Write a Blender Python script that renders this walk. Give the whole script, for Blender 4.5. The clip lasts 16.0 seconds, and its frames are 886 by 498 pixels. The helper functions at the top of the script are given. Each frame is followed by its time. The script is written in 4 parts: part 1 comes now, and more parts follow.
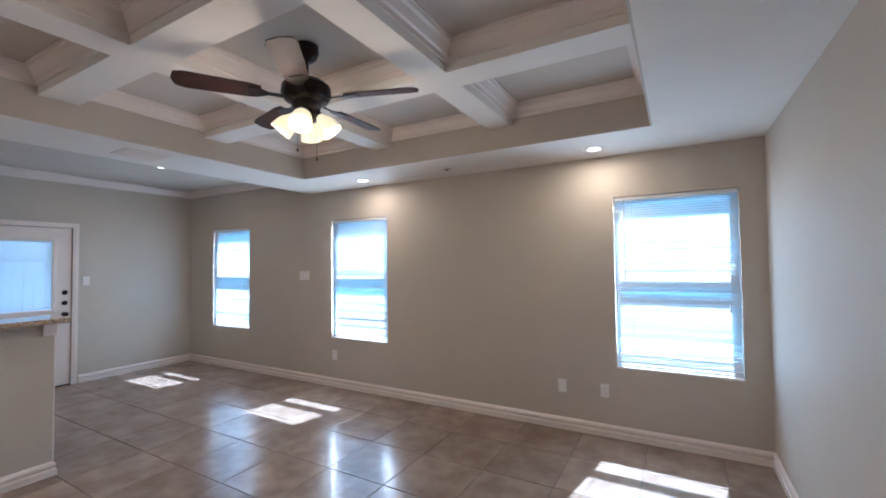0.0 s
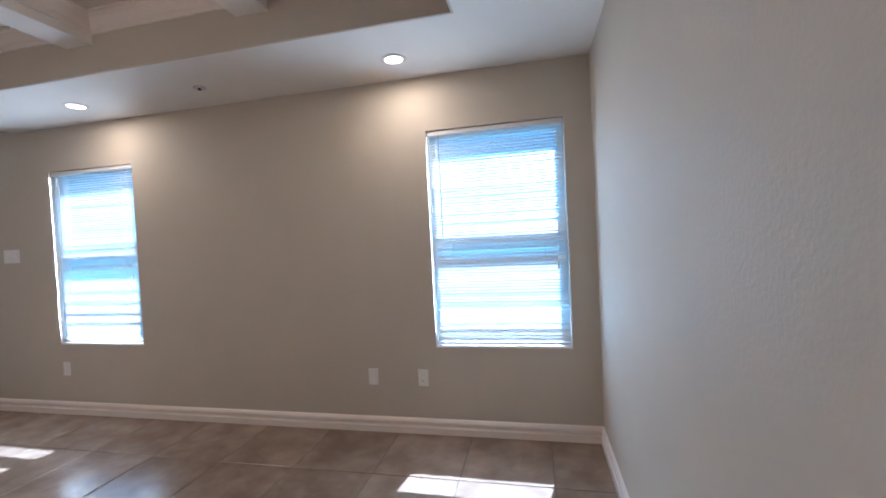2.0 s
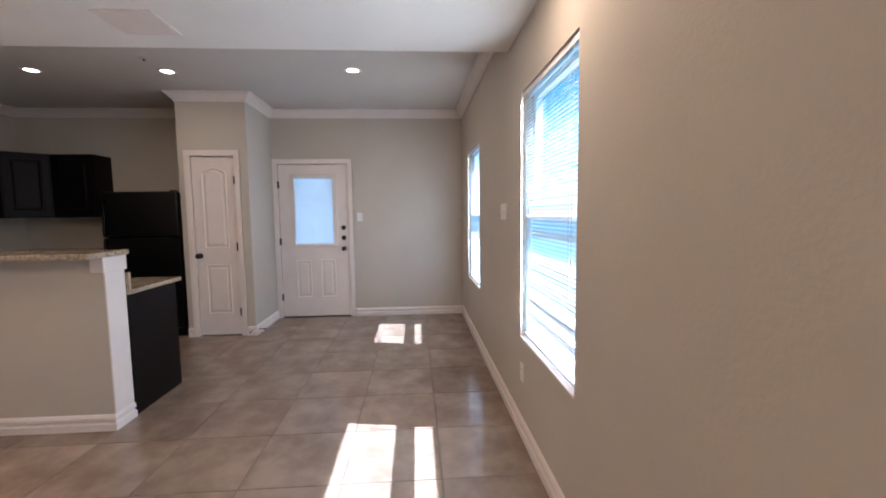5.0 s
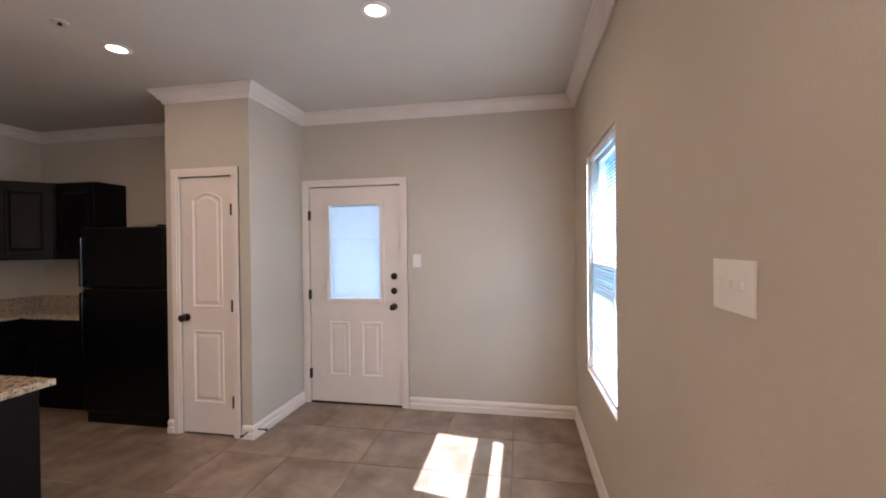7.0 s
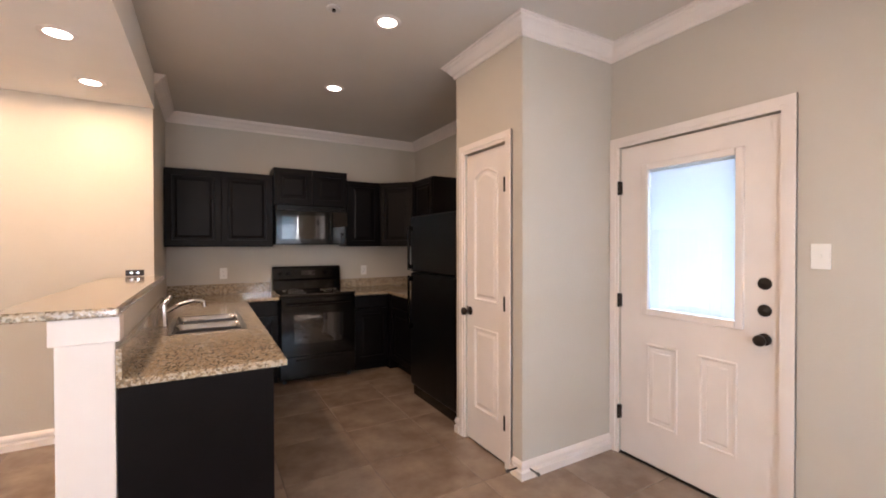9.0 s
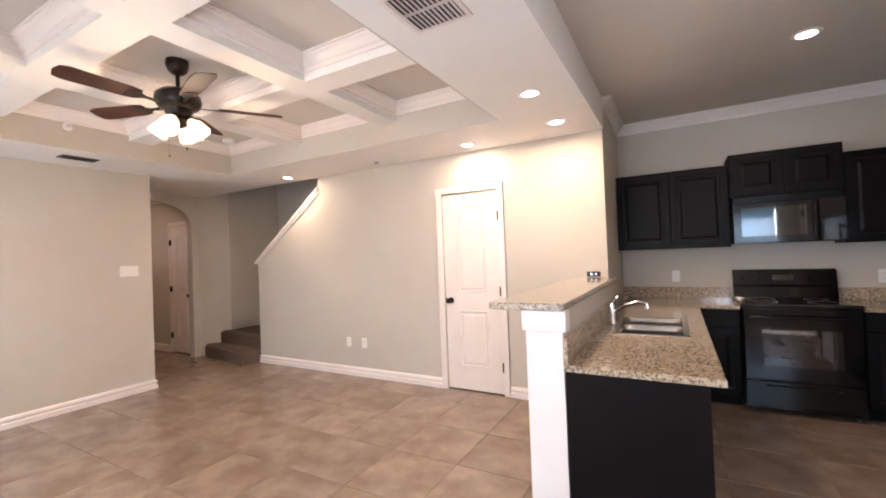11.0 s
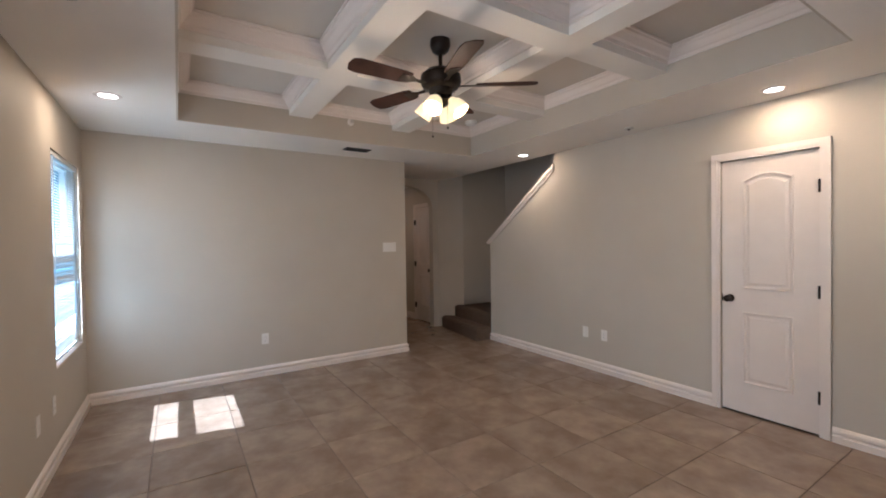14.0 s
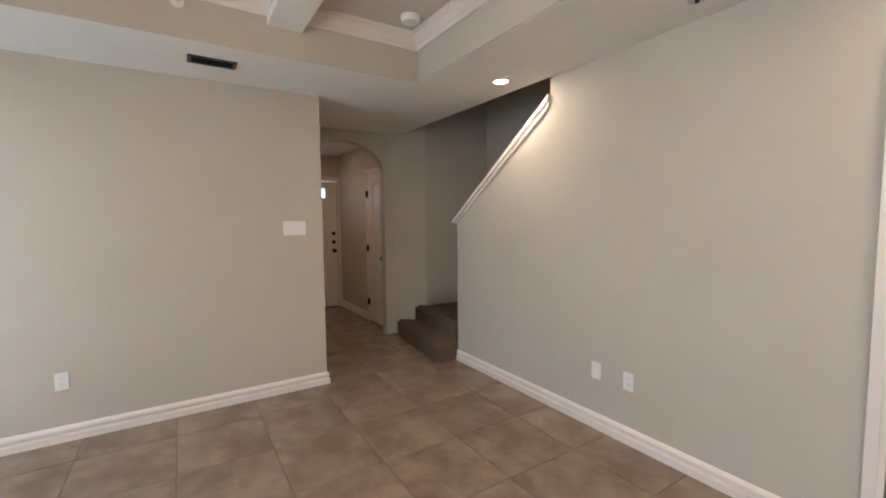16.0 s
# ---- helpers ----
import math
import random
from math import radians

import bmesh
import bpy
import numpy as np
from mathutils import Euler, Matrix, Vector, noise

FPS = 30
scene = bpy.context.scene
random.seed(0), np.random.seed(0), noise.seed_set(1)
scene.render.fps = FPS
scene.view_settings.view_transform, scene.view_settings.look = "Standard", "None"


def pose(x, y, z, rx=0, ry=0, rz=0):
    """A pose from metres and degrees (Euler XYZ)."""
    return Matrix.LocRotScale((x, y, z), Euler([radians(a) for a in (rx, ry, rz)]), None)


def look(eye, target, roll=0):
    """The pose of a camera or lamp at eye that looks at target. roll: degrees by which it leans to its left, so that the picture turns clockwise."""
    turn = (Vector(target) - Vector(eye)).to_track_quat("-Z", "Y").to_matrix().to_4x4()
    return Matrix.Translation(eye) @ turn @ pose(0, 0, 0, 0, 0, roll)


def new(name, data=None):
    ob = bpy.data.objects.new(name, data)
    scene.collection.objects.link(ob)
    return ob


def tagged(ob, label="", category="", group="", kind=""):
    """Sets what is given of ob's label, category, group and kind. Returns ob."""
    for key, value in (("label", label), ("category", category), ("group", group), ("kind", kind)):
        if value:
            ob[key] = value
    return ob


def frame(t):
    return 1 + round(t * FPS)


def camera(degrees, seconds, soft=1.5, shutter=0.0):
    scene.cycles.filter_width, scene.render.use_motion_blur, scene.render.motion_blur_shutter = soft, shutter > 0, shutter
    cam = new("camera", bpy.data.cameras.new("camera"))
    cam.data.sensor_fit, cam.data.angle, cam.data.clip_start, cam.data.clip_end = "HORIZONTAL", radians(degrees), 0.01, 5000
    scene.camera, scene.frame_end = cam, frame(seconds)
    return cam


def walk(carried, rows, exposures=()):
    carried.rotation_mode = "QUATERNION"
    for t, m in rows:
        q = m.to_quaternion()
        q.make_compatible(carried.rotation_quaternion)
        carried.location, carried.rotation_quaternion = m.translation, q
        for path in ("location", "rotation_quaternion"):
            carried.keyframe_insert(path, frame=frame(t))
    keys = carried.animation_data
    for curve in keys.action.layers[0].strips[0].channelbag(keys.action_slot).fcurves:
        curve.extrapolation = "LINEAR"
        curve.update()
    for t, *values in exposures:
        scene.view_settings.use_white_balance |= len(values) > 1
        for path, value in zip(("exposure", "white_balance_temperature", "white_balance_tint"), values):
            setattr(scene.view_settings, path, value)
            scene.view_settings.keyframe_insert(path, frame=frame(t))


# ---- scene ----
cam = camera(93.8, 16.0, soft=1.9)
PATH = [
    (0, (0.255, 0.378, 1.534), (-0.728, 2.119, 1.6), -0.7),
    (0.5, (0.305, 0.455, 1.468), (-0.288, 2.362, 1.564), -0.3),
    (1, (0.389, 0.675, 1.445), (0.037, 2.643, 1.501), -0.9),
    (1.5, (0.506, 1.023, 1.412), (0.211, 3.001, 1.389), -1.7),
    (2, (0.475, 1.518, 1.357), (0.038, 3.469, 1.304), -2.9),
    (2.5, (0.462, 2.031, 1.363), (-0.294, 3.88, 1.256), -1.7),
    (3, (0.311, 2.533, 1.333), (-0.951, 4.076, 1.172), 1.3),
    (3.5, (0.132, 2.983, 1.322), (-1.531, 4.085, 1.174), 1.6),
    (4, (-0.155, 3.249, 1.344), (-2.031, 3.922, 1.181), 0.6),
    (4.5, (-0.562, 3.475, 1.336), (-2.527, 3.818, 1.192), 0.2),
    (4.7, (-0.76, 3.567, 1.352), (-2.739, 3.808, 1.192), -0.2),
    (6.8, (-2.891, 3.77, 1.456), (-4.874, 3.511, 1.433), -0.8),
    (7, (-3.054, 3.816, 1.48), (-5.021, 3.451, 1.465), -0.6),
    (7.5, (-3.487, 3.835, 1.419), (-5.361, 3.139, 1.416), -0.5),
    (8, (-3.859, 3.807, 1.405), (-5.521, 2.695, 1.39), -0.1),
    (10.5, (-4.463, 3.544, 1.397), (-4.022, 1.593, 1.413), -1.5),
    (11, (-4.464, 3.615, 1.409), (-3.484, 1.872, 1.439), -2.2),
    (11.5, (-4.457, 3.639, 1.429), (-2.981, 2.289, 1.456), -2.6),
    (12, (-4.488, 3.679, 1.427), (-2.698, 2.788, 1.475), -2.4),
    (12.5, (-4.488, 3.711, 1.447), (-2.59, 3.083, 1.502), -2.0),
    (13, (-4.343, 3.82, 1.466), (-2.445, 3.191, 1.516), -1.5),
    (13.5, (-4.226, 3.748, 1.428), (-2.398, 2.936, 1.461), -0.5),
    (14, (-3.969, 3.574, 1.421), (-2.284, 2.498, 1.387), -0.8),
    (14.5, (-3.658, 3.299, 1.444), (-2.099, 2.053, 1.311), -1.1),
    (15, (-3.321, 2.928, 1.439), (-1.81, 1.63, 1.258), -1.2),
    (15.5, (-3.028, 2.498, 1.437), (-1.436, 1.297, 1.28), -1.2),
    (16, (-2.699, 2.114, 1.435), (-1.016, 1.043, 1.288), -0.5),
]

EXPO = [
    (0.0, 2.70, 4600, 5),
    (1.0, 2.70, 4600, 5),
    (1.5, 2.75, 4700, 5),
    (2.0, 2.60, 4650, 6),
    (2.5, 2.45, 4750, 5),
    (3.0, 2.05, 5250, 7),
    (3.5, 2.10, 5600, 10),
    (4.5, 2.75, 5150, 10),
    (7.0, 3.10, 5650, 14),
    (8.0, 3.58, 5850, 14),
    (10.5, 3.70, 6200, 19),
    (11.0, 3.90, 5400, 11),
    (11.5, 3.80, 5400, 10),
    (12.0, 3.40, 5200, 10),
    (12.5, 3.05, 5050, 9),
    (13.5, 2.65, 5050, 6),
    (14.5, 2.85, 5250, 7),
    (15.0, 3.05, 5150, 5),
    (16.0, 3.30, 5050, 1),
]

walk(cam, [(t, look(eye, target, roll)) for t, eye, target, roll in PATH], EXPO)

# ---- light of the place ----
world = bpy.data.worlds.new("world")
scene.world = world
world.use_nodes = True
wn = world.node_tree.nodes
sky = wn.new("ShaderNodeTexSky")
sky.sky_type, sky.sun_disc = "NISHITA", False
SUN_DIR = Vector((-0.23, -1.24, -2.03)).normalized()
sky.sun_elevation = math.asin(-SUN_DIR.z)
sky.sun_rotation = math.atan2(-SUN_DIR.x, -SUN_DIR.y)
wn["Background"].inputs[1].default_value = 0.05
world.node_tree.links.new(sky.outputs[0], wn["Background"].inputs[0])
sun = new("sun", bpy.data.lights.new("sun", "SUN"))
sun.data.energy, sun.data.angle, sun.data.color = 5.0, radians(0.5), (0.95, 0.98, 1.0)
sun.matrix_world = look(Vector((0, 20, 30)), Vector((0, 20, 30)) + SUN_DIR)
CAN_W, FAN_W, WINDOW_W = 1.0, 0.95, 0.8
EDGE_FILL_W = 1.3
WARM = (1.0, 0.67, 0.40)

# ---- materials ----
def mat(name, base, rough=0.5, metal=0.0, var=0.12, scale=3.0, bump=0.0, bscale=60.0, detail=4.0, second=None, coat=0.0, spec=0.5, obj_random=0.0):
    m = bpy.data.materials.new(name)
    m.use_nodes = True
    n, l = m.node_tree.nodes, m.node_tree.links
    b = n["Principled BSDF"]
    b.inputs["Roughness"].default_value, b.inputs["Metallic"].default_value = rough, metal
    b.inputs["Coat Weight"].default_value = coat
    b.inputs["Specular IOR Level"].default_value = spec
    geo = n.new("ShaderNodeNewGeometry")
    t = n.new("ShaderNodeTexNoise")
    t.inputs["Scale"].default_value, t.inputs["Detail"].default_value, t.inputs["Roughness"].default_value = scale, detail, 0.6
    if obj_random:
        oi = n.new("ShaderNodeObjectInfo")
        sc = n.new("ShaderNodeMath")
        sc.operation = "MULTIPLY"
        sc.inputs[1].default_value = 40.0
        l.new(oi.outputs["Random"], sc.inputs[0])
        va = n.new("ShaderNodeVectorMath")
        va.operation = "ADD"
        l.new(geo.outputs["Position"], va.inputs[0])
        l.new(sc.outputs[0], va.inputs[1])
        l.new(va.outputs[0], t.inputs["Vector"])
    else:
        l.new(geo.outputs["Position"], t.inputs["Vector"])
    r = n.new("ShaderNodeValToRGB")
    c0 = [max(0, c * (1 - var)) for c in base]
    c1 = second or [min(1, c * (1 + var)) for c in base]
    r.color_ramp.elements[0].position, r.color_ramp.elements[1].position = 0.32, 0.68
    r.color_ramp.elements[0].color, r.color_ramp.elements[1].color = (*c0, 1), (*c1, 1)
    l.new(t.outputs[0], r.inputs[0])
    col = r.outputs[0]
    if obj_random:
        info = n.new("ShaderNodeObjectInfo")
        mr = n.new("ShaderNodeMapRange")
        mr.inputs[3].default_value, mr.inputs[4].default_value = 1 - obj_random, 1 + obj_random
        l.new(info.outputs["Random"], mr.inputs[0])
        hs = n.new("ShaderNodeHueSaturation")
        l.new(mr.outputs[0], hs.inputs["Value"])
        l.new(col, hs.inputs["Color"])
        col = hs.outputs[0]
    l.new(col, b.inputs["Base Color"])
    if bump:
        t2 = n.new("ShaderNodeTexNoise")
        t2.inputs["Scale"].default_value, t2.inputs["Detail"].default_value = bscale, 3.0
        l.new(geo.outputs["Position"], t2.inputs["Vector"])
        bp = n.new("ShaderNodeBump")
        bp.inputs["Strength"].default_value, bp.inputs["Distance"].default_value = bump, 0.004
        l.new(t2.outputs[0], bp.inputs["Height"])
        l.new(bp.outputs[0], b.inputs["Normal"])
    return m

def glow(name, color, strength):
    m = mat(name, color, 0.4)
    b = m.node_tree.nodes["Principled BSDF"]
    b.inputs["Emission Color"].default_value, b.inputs["Emission Strength"].default_value = (*color, 1), strength
    return m

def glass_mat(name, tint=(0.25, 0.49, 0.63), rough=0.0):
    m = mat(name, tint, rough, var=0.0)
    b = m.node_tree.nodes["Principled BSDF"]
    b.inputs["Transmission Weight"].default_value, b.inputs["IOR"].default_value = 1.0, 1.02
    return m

def granite_mat():
    m = mat("granite", (0.30, 0.235, 0.155), 0.12, var=0.5, scale=45, detail=6, coat=0.3)
    n, l = m.node_tree.nodes, m.node_tree.links
    b = n["Principled BSDF"]
    geo = n.new("ShaderNodeNewGeometry")
    v = n.new("ShaderNodeTexVoronoi")
    v.inputs["Scale"].default_value = 120
    l.new(geo.outputs["Position"], v.inputs["Vector"])
    r = n.new("ShaderNodeValToRGB")
    e = r.color_ramp.elements
    e[0].position, e[0].color = 0.0, (0.02, 0.017, 0.015, 1)
    e[1].position, e[1].color = 0.22, (0.13, 0.085, 0.05, 1)
    for p, c in ((0.4, (0.4, 0.28, 0.17, 1)), (0.62, (0.5, 0.4, 0.29, 1)), (0.85, (0.62, 0.56, 0.48, 1))):
        x = e.new(p)
        x.color = c
    sep = n.new("ShaderNodeSeparateColor")
    l.new(v.outputs["Color"], sep.inputs[0])
    l.new(sep.outputs[0], r.inputs[0])
    mix = n.new("ShaderNodeMix")
    mix.data_type, mix.blend_type = "RGBA", "MIX"
    mix.inputs[0].default_value = 0.5
    old = b.inputs["Base Color"].links[0].from_socket
    l.new(r.outputs[0], mix.inputs[6])
    l.new(old, mix.inputs[7])
    l.new(mix.outputs[2], b.inputs["Base Color"])
    return m

WALL = mat("wall_paint", (0.52, 0.471, 0.404), 0.62, var=0.035, scale=1.2, bump=0.2, bscale=80, spec=0.3)
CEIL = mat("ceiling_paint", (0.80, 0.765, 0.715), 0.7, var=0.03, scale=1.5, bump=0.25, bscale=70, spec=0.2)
# tan coffer paint; on the kitchen ceiling it also carries shade in the colour
COFFER = mat("tan_paint_and_kitchen_shade", (0.60, 0.55, 0.49), 0.7, var=0.03, scale=1.5, bump=0.25, bscale=70, spec=0.2)
TRIM = mat("white_trim", (0.76, 0.685, 0.635), 0.35, var=0.03, scale=4, bump=0.05, bscale=25)
DOOR = mat("door_paint", (0.74, 0.665, 0.615), 0.38, var=0.03, scale=5, bump=0.05, bscale=30)
TILE = mat("floor_tile", (0.215, 0.150, 0.108), 0.25, var=0.12, scale=4.0, second=(0.295, 0.22, 0.165), bump=0.06, bscale=9, detail=10, obj_random=0.07, coat=0.15)
_r = [n for n in TILE.node_tree.nodes if n.type == "VALTORGB"][0].color_ramp
_r.elements[0].position, _r.elements[1].position = 0.36, 0.66
GROUT = mat("grout", (0.10, 0.075, 0.058), 0.8, var=0.2, scale=12)
VINYL = mat("white_vinyl", (0.8, 0.8, 0.8), 0.35, var=0.02)
SLAT = mat("blind_slat", (0.82, 0.82, 0.82), 0.4, var=0.02)
_b = SLAT.node_tree.nodes["Principled BSDF"]
_tr = SLAT.node_tree.nodes.new("ShaderNodeBsdfTranslucent")
_tr.inputs[0].default_value = (0.62, 0.74, 0.85, 1)
_mx = SLAT.node_tree.nodes.new("ShaderNodeMixShader")
_mx.inputs[0].default_value = 0.07
SLAT.node_tree.links.new(_b.outputs[0], _mx.inputs[1])
SLAT.node_tree.links.new(_tr.outputs[0], _mx.inputs[2])
SLAT.node_tree.links.new(_mx.outputs[0], SLAT.node_tree.nodes["Material Output"].inputs[0])
# default blue tint darkens the panes, holding down the brightness seen outside
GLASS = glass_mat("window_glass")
CLEAR = glass_mat("door_glass", (0.86, 0.92, 0.97))
BRONZE = mat("oil_rubbed_bronze", (0.022, 0.016, 0.013), 0.32, metal=0.7, var=0.3, scale=20)
CAB = mat("espresso_wood", (0.0035, 0.0026, 0.003), 0.42, spec=0.13, var=0.25, scale=6, bump=0.06, bscale=30)
GRANITE = granite_mat()
STEEL = mat("stainless", (0.62, 0.6, 0.58), 0.2, metal=1.0, var=0.06, scale=20)
CHROME = mat("chrome", (0.8, 0.8, 0.8), 0.06, metal=1.0, var=0.0)
BLACK = mat("black_enamel", (0.002, 0.002, 0.0022), 0.12, var=0.1, spec=0.4)
BLACKTEX = mat("black_textured", (0.002, 0.002, 0.0022), 0.3, spec=0.25, var=0.2, bump=0.2, bscale=140)
DARKGLASS = mat("oven_glass", (0.010, 0.010, 0.011), 0.05, var=0.0, coat=1.0, spec=0.8)
BLADE_TOP = mat("walnut_blade", (0.04, 0.017, 0.012), 0.6, spec=0.2, var=0.35, scale=9)
SHADE = glow("frosted_shade", (1.0, 0.70, 0.36), 0.16)
BULB = glow("can_lens", (1.0, 0.88, 0.74), 1.5)
PLATE = mat("plate_plastic", (0.78, 0.76, 0.73), 0.3, var=0.02)
# near-black colour that stands in for shade in slots, ducts and door gaps
DARK = mat("void_shade", (0.015, 0.014, 0.013), 0.8)
METALGREY = mat("grille_metal", (0.55, 0.53, 0.50), 0.45, var=0.05)
CARPET = mat("carpet", (0.12, 0.082, 0.058), 0.95, var=0.3, scale=60, bump=0.8, bscale=180)
SCREEN = mat("grey_rubber", (0.05, 0.05, 0.05), 0.7)
CONCRETE = mat("concrete", (0.15, 0.145, 0.135), 0.85, var=0.15, scale=2, bump=0.2)
STUCCO = mat("pale_siding", (0.66, 0.66, 0.64), 0.8, var=0.05, scale=2)
ROOF = mat("roof_shingle", (0.34, 0.35, 0.36), 0.9, var=0.3, scale=12)

# ---- mesh helpers ----
def box(bm, x0, x1, y0, y1, z0, z1, bev=0.0):
    r = bmesh.ops.create_cube(bm, size=1.0)
    vs = r["verts"]
    for v in vs:
        v.co = Vector(((x0 + x1) / 2 + v.co.x * (x1 - x0), (y0 + y1) / 2 + v.co.y * (y1 - y0), (z0 + z1) / 2 + v.co.z * (z1 - z0)))
    if bev:
        es = list({e for v in vs for e in v.link_edges})
        bmesh.ops.bevel(bm, geom=es, offset=bev, segments=2, affect="EDGES", profile=0.5)
    return bm

def boxes(*bs, bev=0.0):
    bm = bmesh.new()
    for b in bs:
        box(bm, *b, bev=bev)
    return bm

def cyl(bm, p0, p1, r0, r1=None, seg=24):
    r1 = r0 if r1 is None else r1
    p0, p1 = Vector(p0), Vector(p1)
    d = p1 - p0
    m = Matrix.Translation((p0 + p1) / 2) @ d.to_track_quat("Z", "Y").to_matrix().to_4x4()
    bmesh.ops.create_cone(bm, cap_ends=True, segments=seg, radius1=r0, radius2=r1, depth=d.length, matrix=m)
    return bm

def lathe(bm, prof, m=None, seg=28):
    """prof: (radius, height) from one end to the other, round z."""
    rings = [[bm.verts.new((r * math.cos(2 * math.pi * i / seg), r * math.sin(2 * math.pi * i / seg), z)) for i in range(seg)] for r, z in prof]
    for a, b in zip(rings, rings[1:]):
        for i in range(seg):
            bm.faces.new((a[i], a[(i + 1) % seg], b[(i + 1) % seg], b[i]))
    if m is not None:
        bmesh.ops.transform(bm, matrix=m, verts=[v for g in rings for v in g])
    return bm

def prism(bm, pts, h0, h1, axis="y"):
    """Polygon pts in the plane across axis, drawn out from h0 to h1."""
    def at(p, h):
        return {"y": (p[0], h, p[1]), "x": (h, p[0], p[1]), "z": (p[0], p[1], h)}[axis]
    a = [bm.verts.new(at(p, h0)) for p in pts]
    b = [bm.verts.new(at(p, h1)) for p in pts]
    bm.faces.new(a)
    bm.faces.new(list(reversed(b)))
    k = len(pts)
    for i in range(k):
        bm.faces.new((a[i], b[i], b[(i + 1) % k], a[(i + 1) % k]))
    return bm

def sweep(bm, path, prof, z=0.0, closed=False):
    """Profile (distance to the left of the path, height) along a plan path with mitred corners."""
    P = [Vector(p) for p in path]
    k = len(P)
    rings = []
    for i, p in enumerate(P):
        dirs = []
        if i > 0 or closed:
            dirs.append((p - P[i - 1]).normalized())
        if i < k - 1 or closed:
            dirs.append((P[(i + 1) % k] - p).normalized())
        ns = [Vector((-d.y, d.x)) for d in dirs]
        n = ns[0] if len(ns) == 1 else (ns[0] + ns[1]) / (1 + ns[0].dot(ns[1]))
        rings.append([bm.verts.new((p.x + n.x * d, p.y + n.y * d, z + h)) for d, h in prof])
    pairs = list(zip(rings, rings[1:])) + ([(rings[-1], rings[0])] if closed else [])
    m = len(prof)
    for a, b in pairs:
        for j in range(m):
            bm.faces.new((a[j], b[j], b[(j + 1) % m], a[(j + 1) % m]))
    if not closed:
        bm.faces.new(rings[0])
        bm.faces.new(list(reversed(rings[-1])))
    return bm

def finish(bm, name, material, smooth=False):
    bmesh.ops.recalc_face_normals(bm, faces=bm.faces[:])
    me = bpy.data.meshes.new(name)
    bm.to_mesh(me)
    bm.free()
    me.materials.append(material)
    if smooth:
        me.polygons.foreach_set("use_smooth", [True] * len(me.polygons))
        me.set_sharp_from_angle(angle=radians(40))
    return me

def thing(name, label, category, group="", m=None):
    ob = new(name)
    if m is not None:
        ob.matrix_basis = m
    return tagged(ob, label, category, group)

def solid(name, bm, material, label, category, group="", smooth=False, m=None):
    ob = new(name, finish(bm, name, material, smooth))
    if m is not None:
        ob.matrix_basis = m
    return tagged(ob, label, category, group)

def struct(name, bm, material, label="", category=""):
    ob = new(name, finish(bm, name, material))
    return tagged(ob, label, category, kind="structure")

def part(name, bm, material, parent, label="", smooth=False):
    ob = new(name, finish(bm, name, material, smooth))
    ob.parent = parent
    return tagged(ob, label)

def share(name, mesh, parent, m):
    ob = new(name, mesh)
    ob.parent = parent
    ob.matrix_basis = m
    return ob

# ---- plan ----
XE, XW, YN, YS, YK = 0.85, -6.715, 4.28, -0.23, -1.32
XD = -3.95
Z1, Z2, ZT, ZB = 2.46, 2.74, 2.79, 2.635
TX0, TX1, TY0, TY1 = -3.28, 0.13, 0.525, 3.565
PX, PY0, PY1 = -5.93, 1.02, 1.77
WZ0, WZ1 = 0.60, 2.09
WINDOWS = [(-6.09, -5.21), (-3.575, -2.70), (-0.225, 0.68)]
T = 0.15

def wall_boxes(a0, a1, z0, z1, holes):
    """Pieces (a, a, z, z) of a wall round its holes (a, a, z, z)."""
    out, a = [], a0
    for h0, h1, hz0, hz1 in sorted(holes):
        out.append((a, h0, z0, z1))
        if hz0 > z0:
            out.append((h0, h1, z0, hz0))
        if hz1 < z1:
            out.append((h0, h1, hz1, z1))
        a = h1
    out.append((a, a1, z0, z1))
    return out

north = struct("wall_north", boxes(*[(a, b, YN, YN + T, c, d) for a, b, c, d in wall_boxes(XW - T, XE + 0.13, 0, 3.0, [(a, b, WZ0, WZ1) for a, b in WINDOWS])]), WALL, "beige textured wall with three windows", "wall")
BD0, BD1, BDZ = 1.838, 2.745, 2.05
struct("wall_west", boxes(*[(XW - T, XW, a, b, c, d) for a, b, c, d in wall_boxes(YK - T, YN, 0, 3.0, [(BD0, BD1, 0, BDZ)])]), WALL, "beige textured wall with the back door", "wall")
struct("wall_east", boxes((XE, XE + 0.13, 1.075, YN, 0, 3.0)), WALL, "plain beige textured end wall", "wall")
CD0, CD1, CDZ = -2.94, -2.305, 2.05
bm = boxes((-3.94, CD0, YS - 0.12, YS, 0, Z1 + 0.3), (CD0, CD1, YS - 0.12, YS, CDZ, Z1 + 0.3))
prism(bm, [(CD1, 0), (0.715, 0), (0.715, 1.40), (-0.50, 2.285), (-0.50, Z1 + 0.3), (CD1, Z1 + 0.3)], YS - 0.12, YS)
struct("wall_south", bm, WALL, "beige wall with sloped end along the stairs", "wall")
struct("wall_kitchen_east", boxes((-3.94, -3.82, YK, YS - 0.12, 0, 3.0)), WALL, "beige kitchen side wall", "wall")
struct("wall_kitchen_south", boxes((XW, -3.82, YK - T, YK, 0, 3.0)), WALL, "beige kitchen back wall", "wall")
PD0, PD1 = 1.145, 1.615
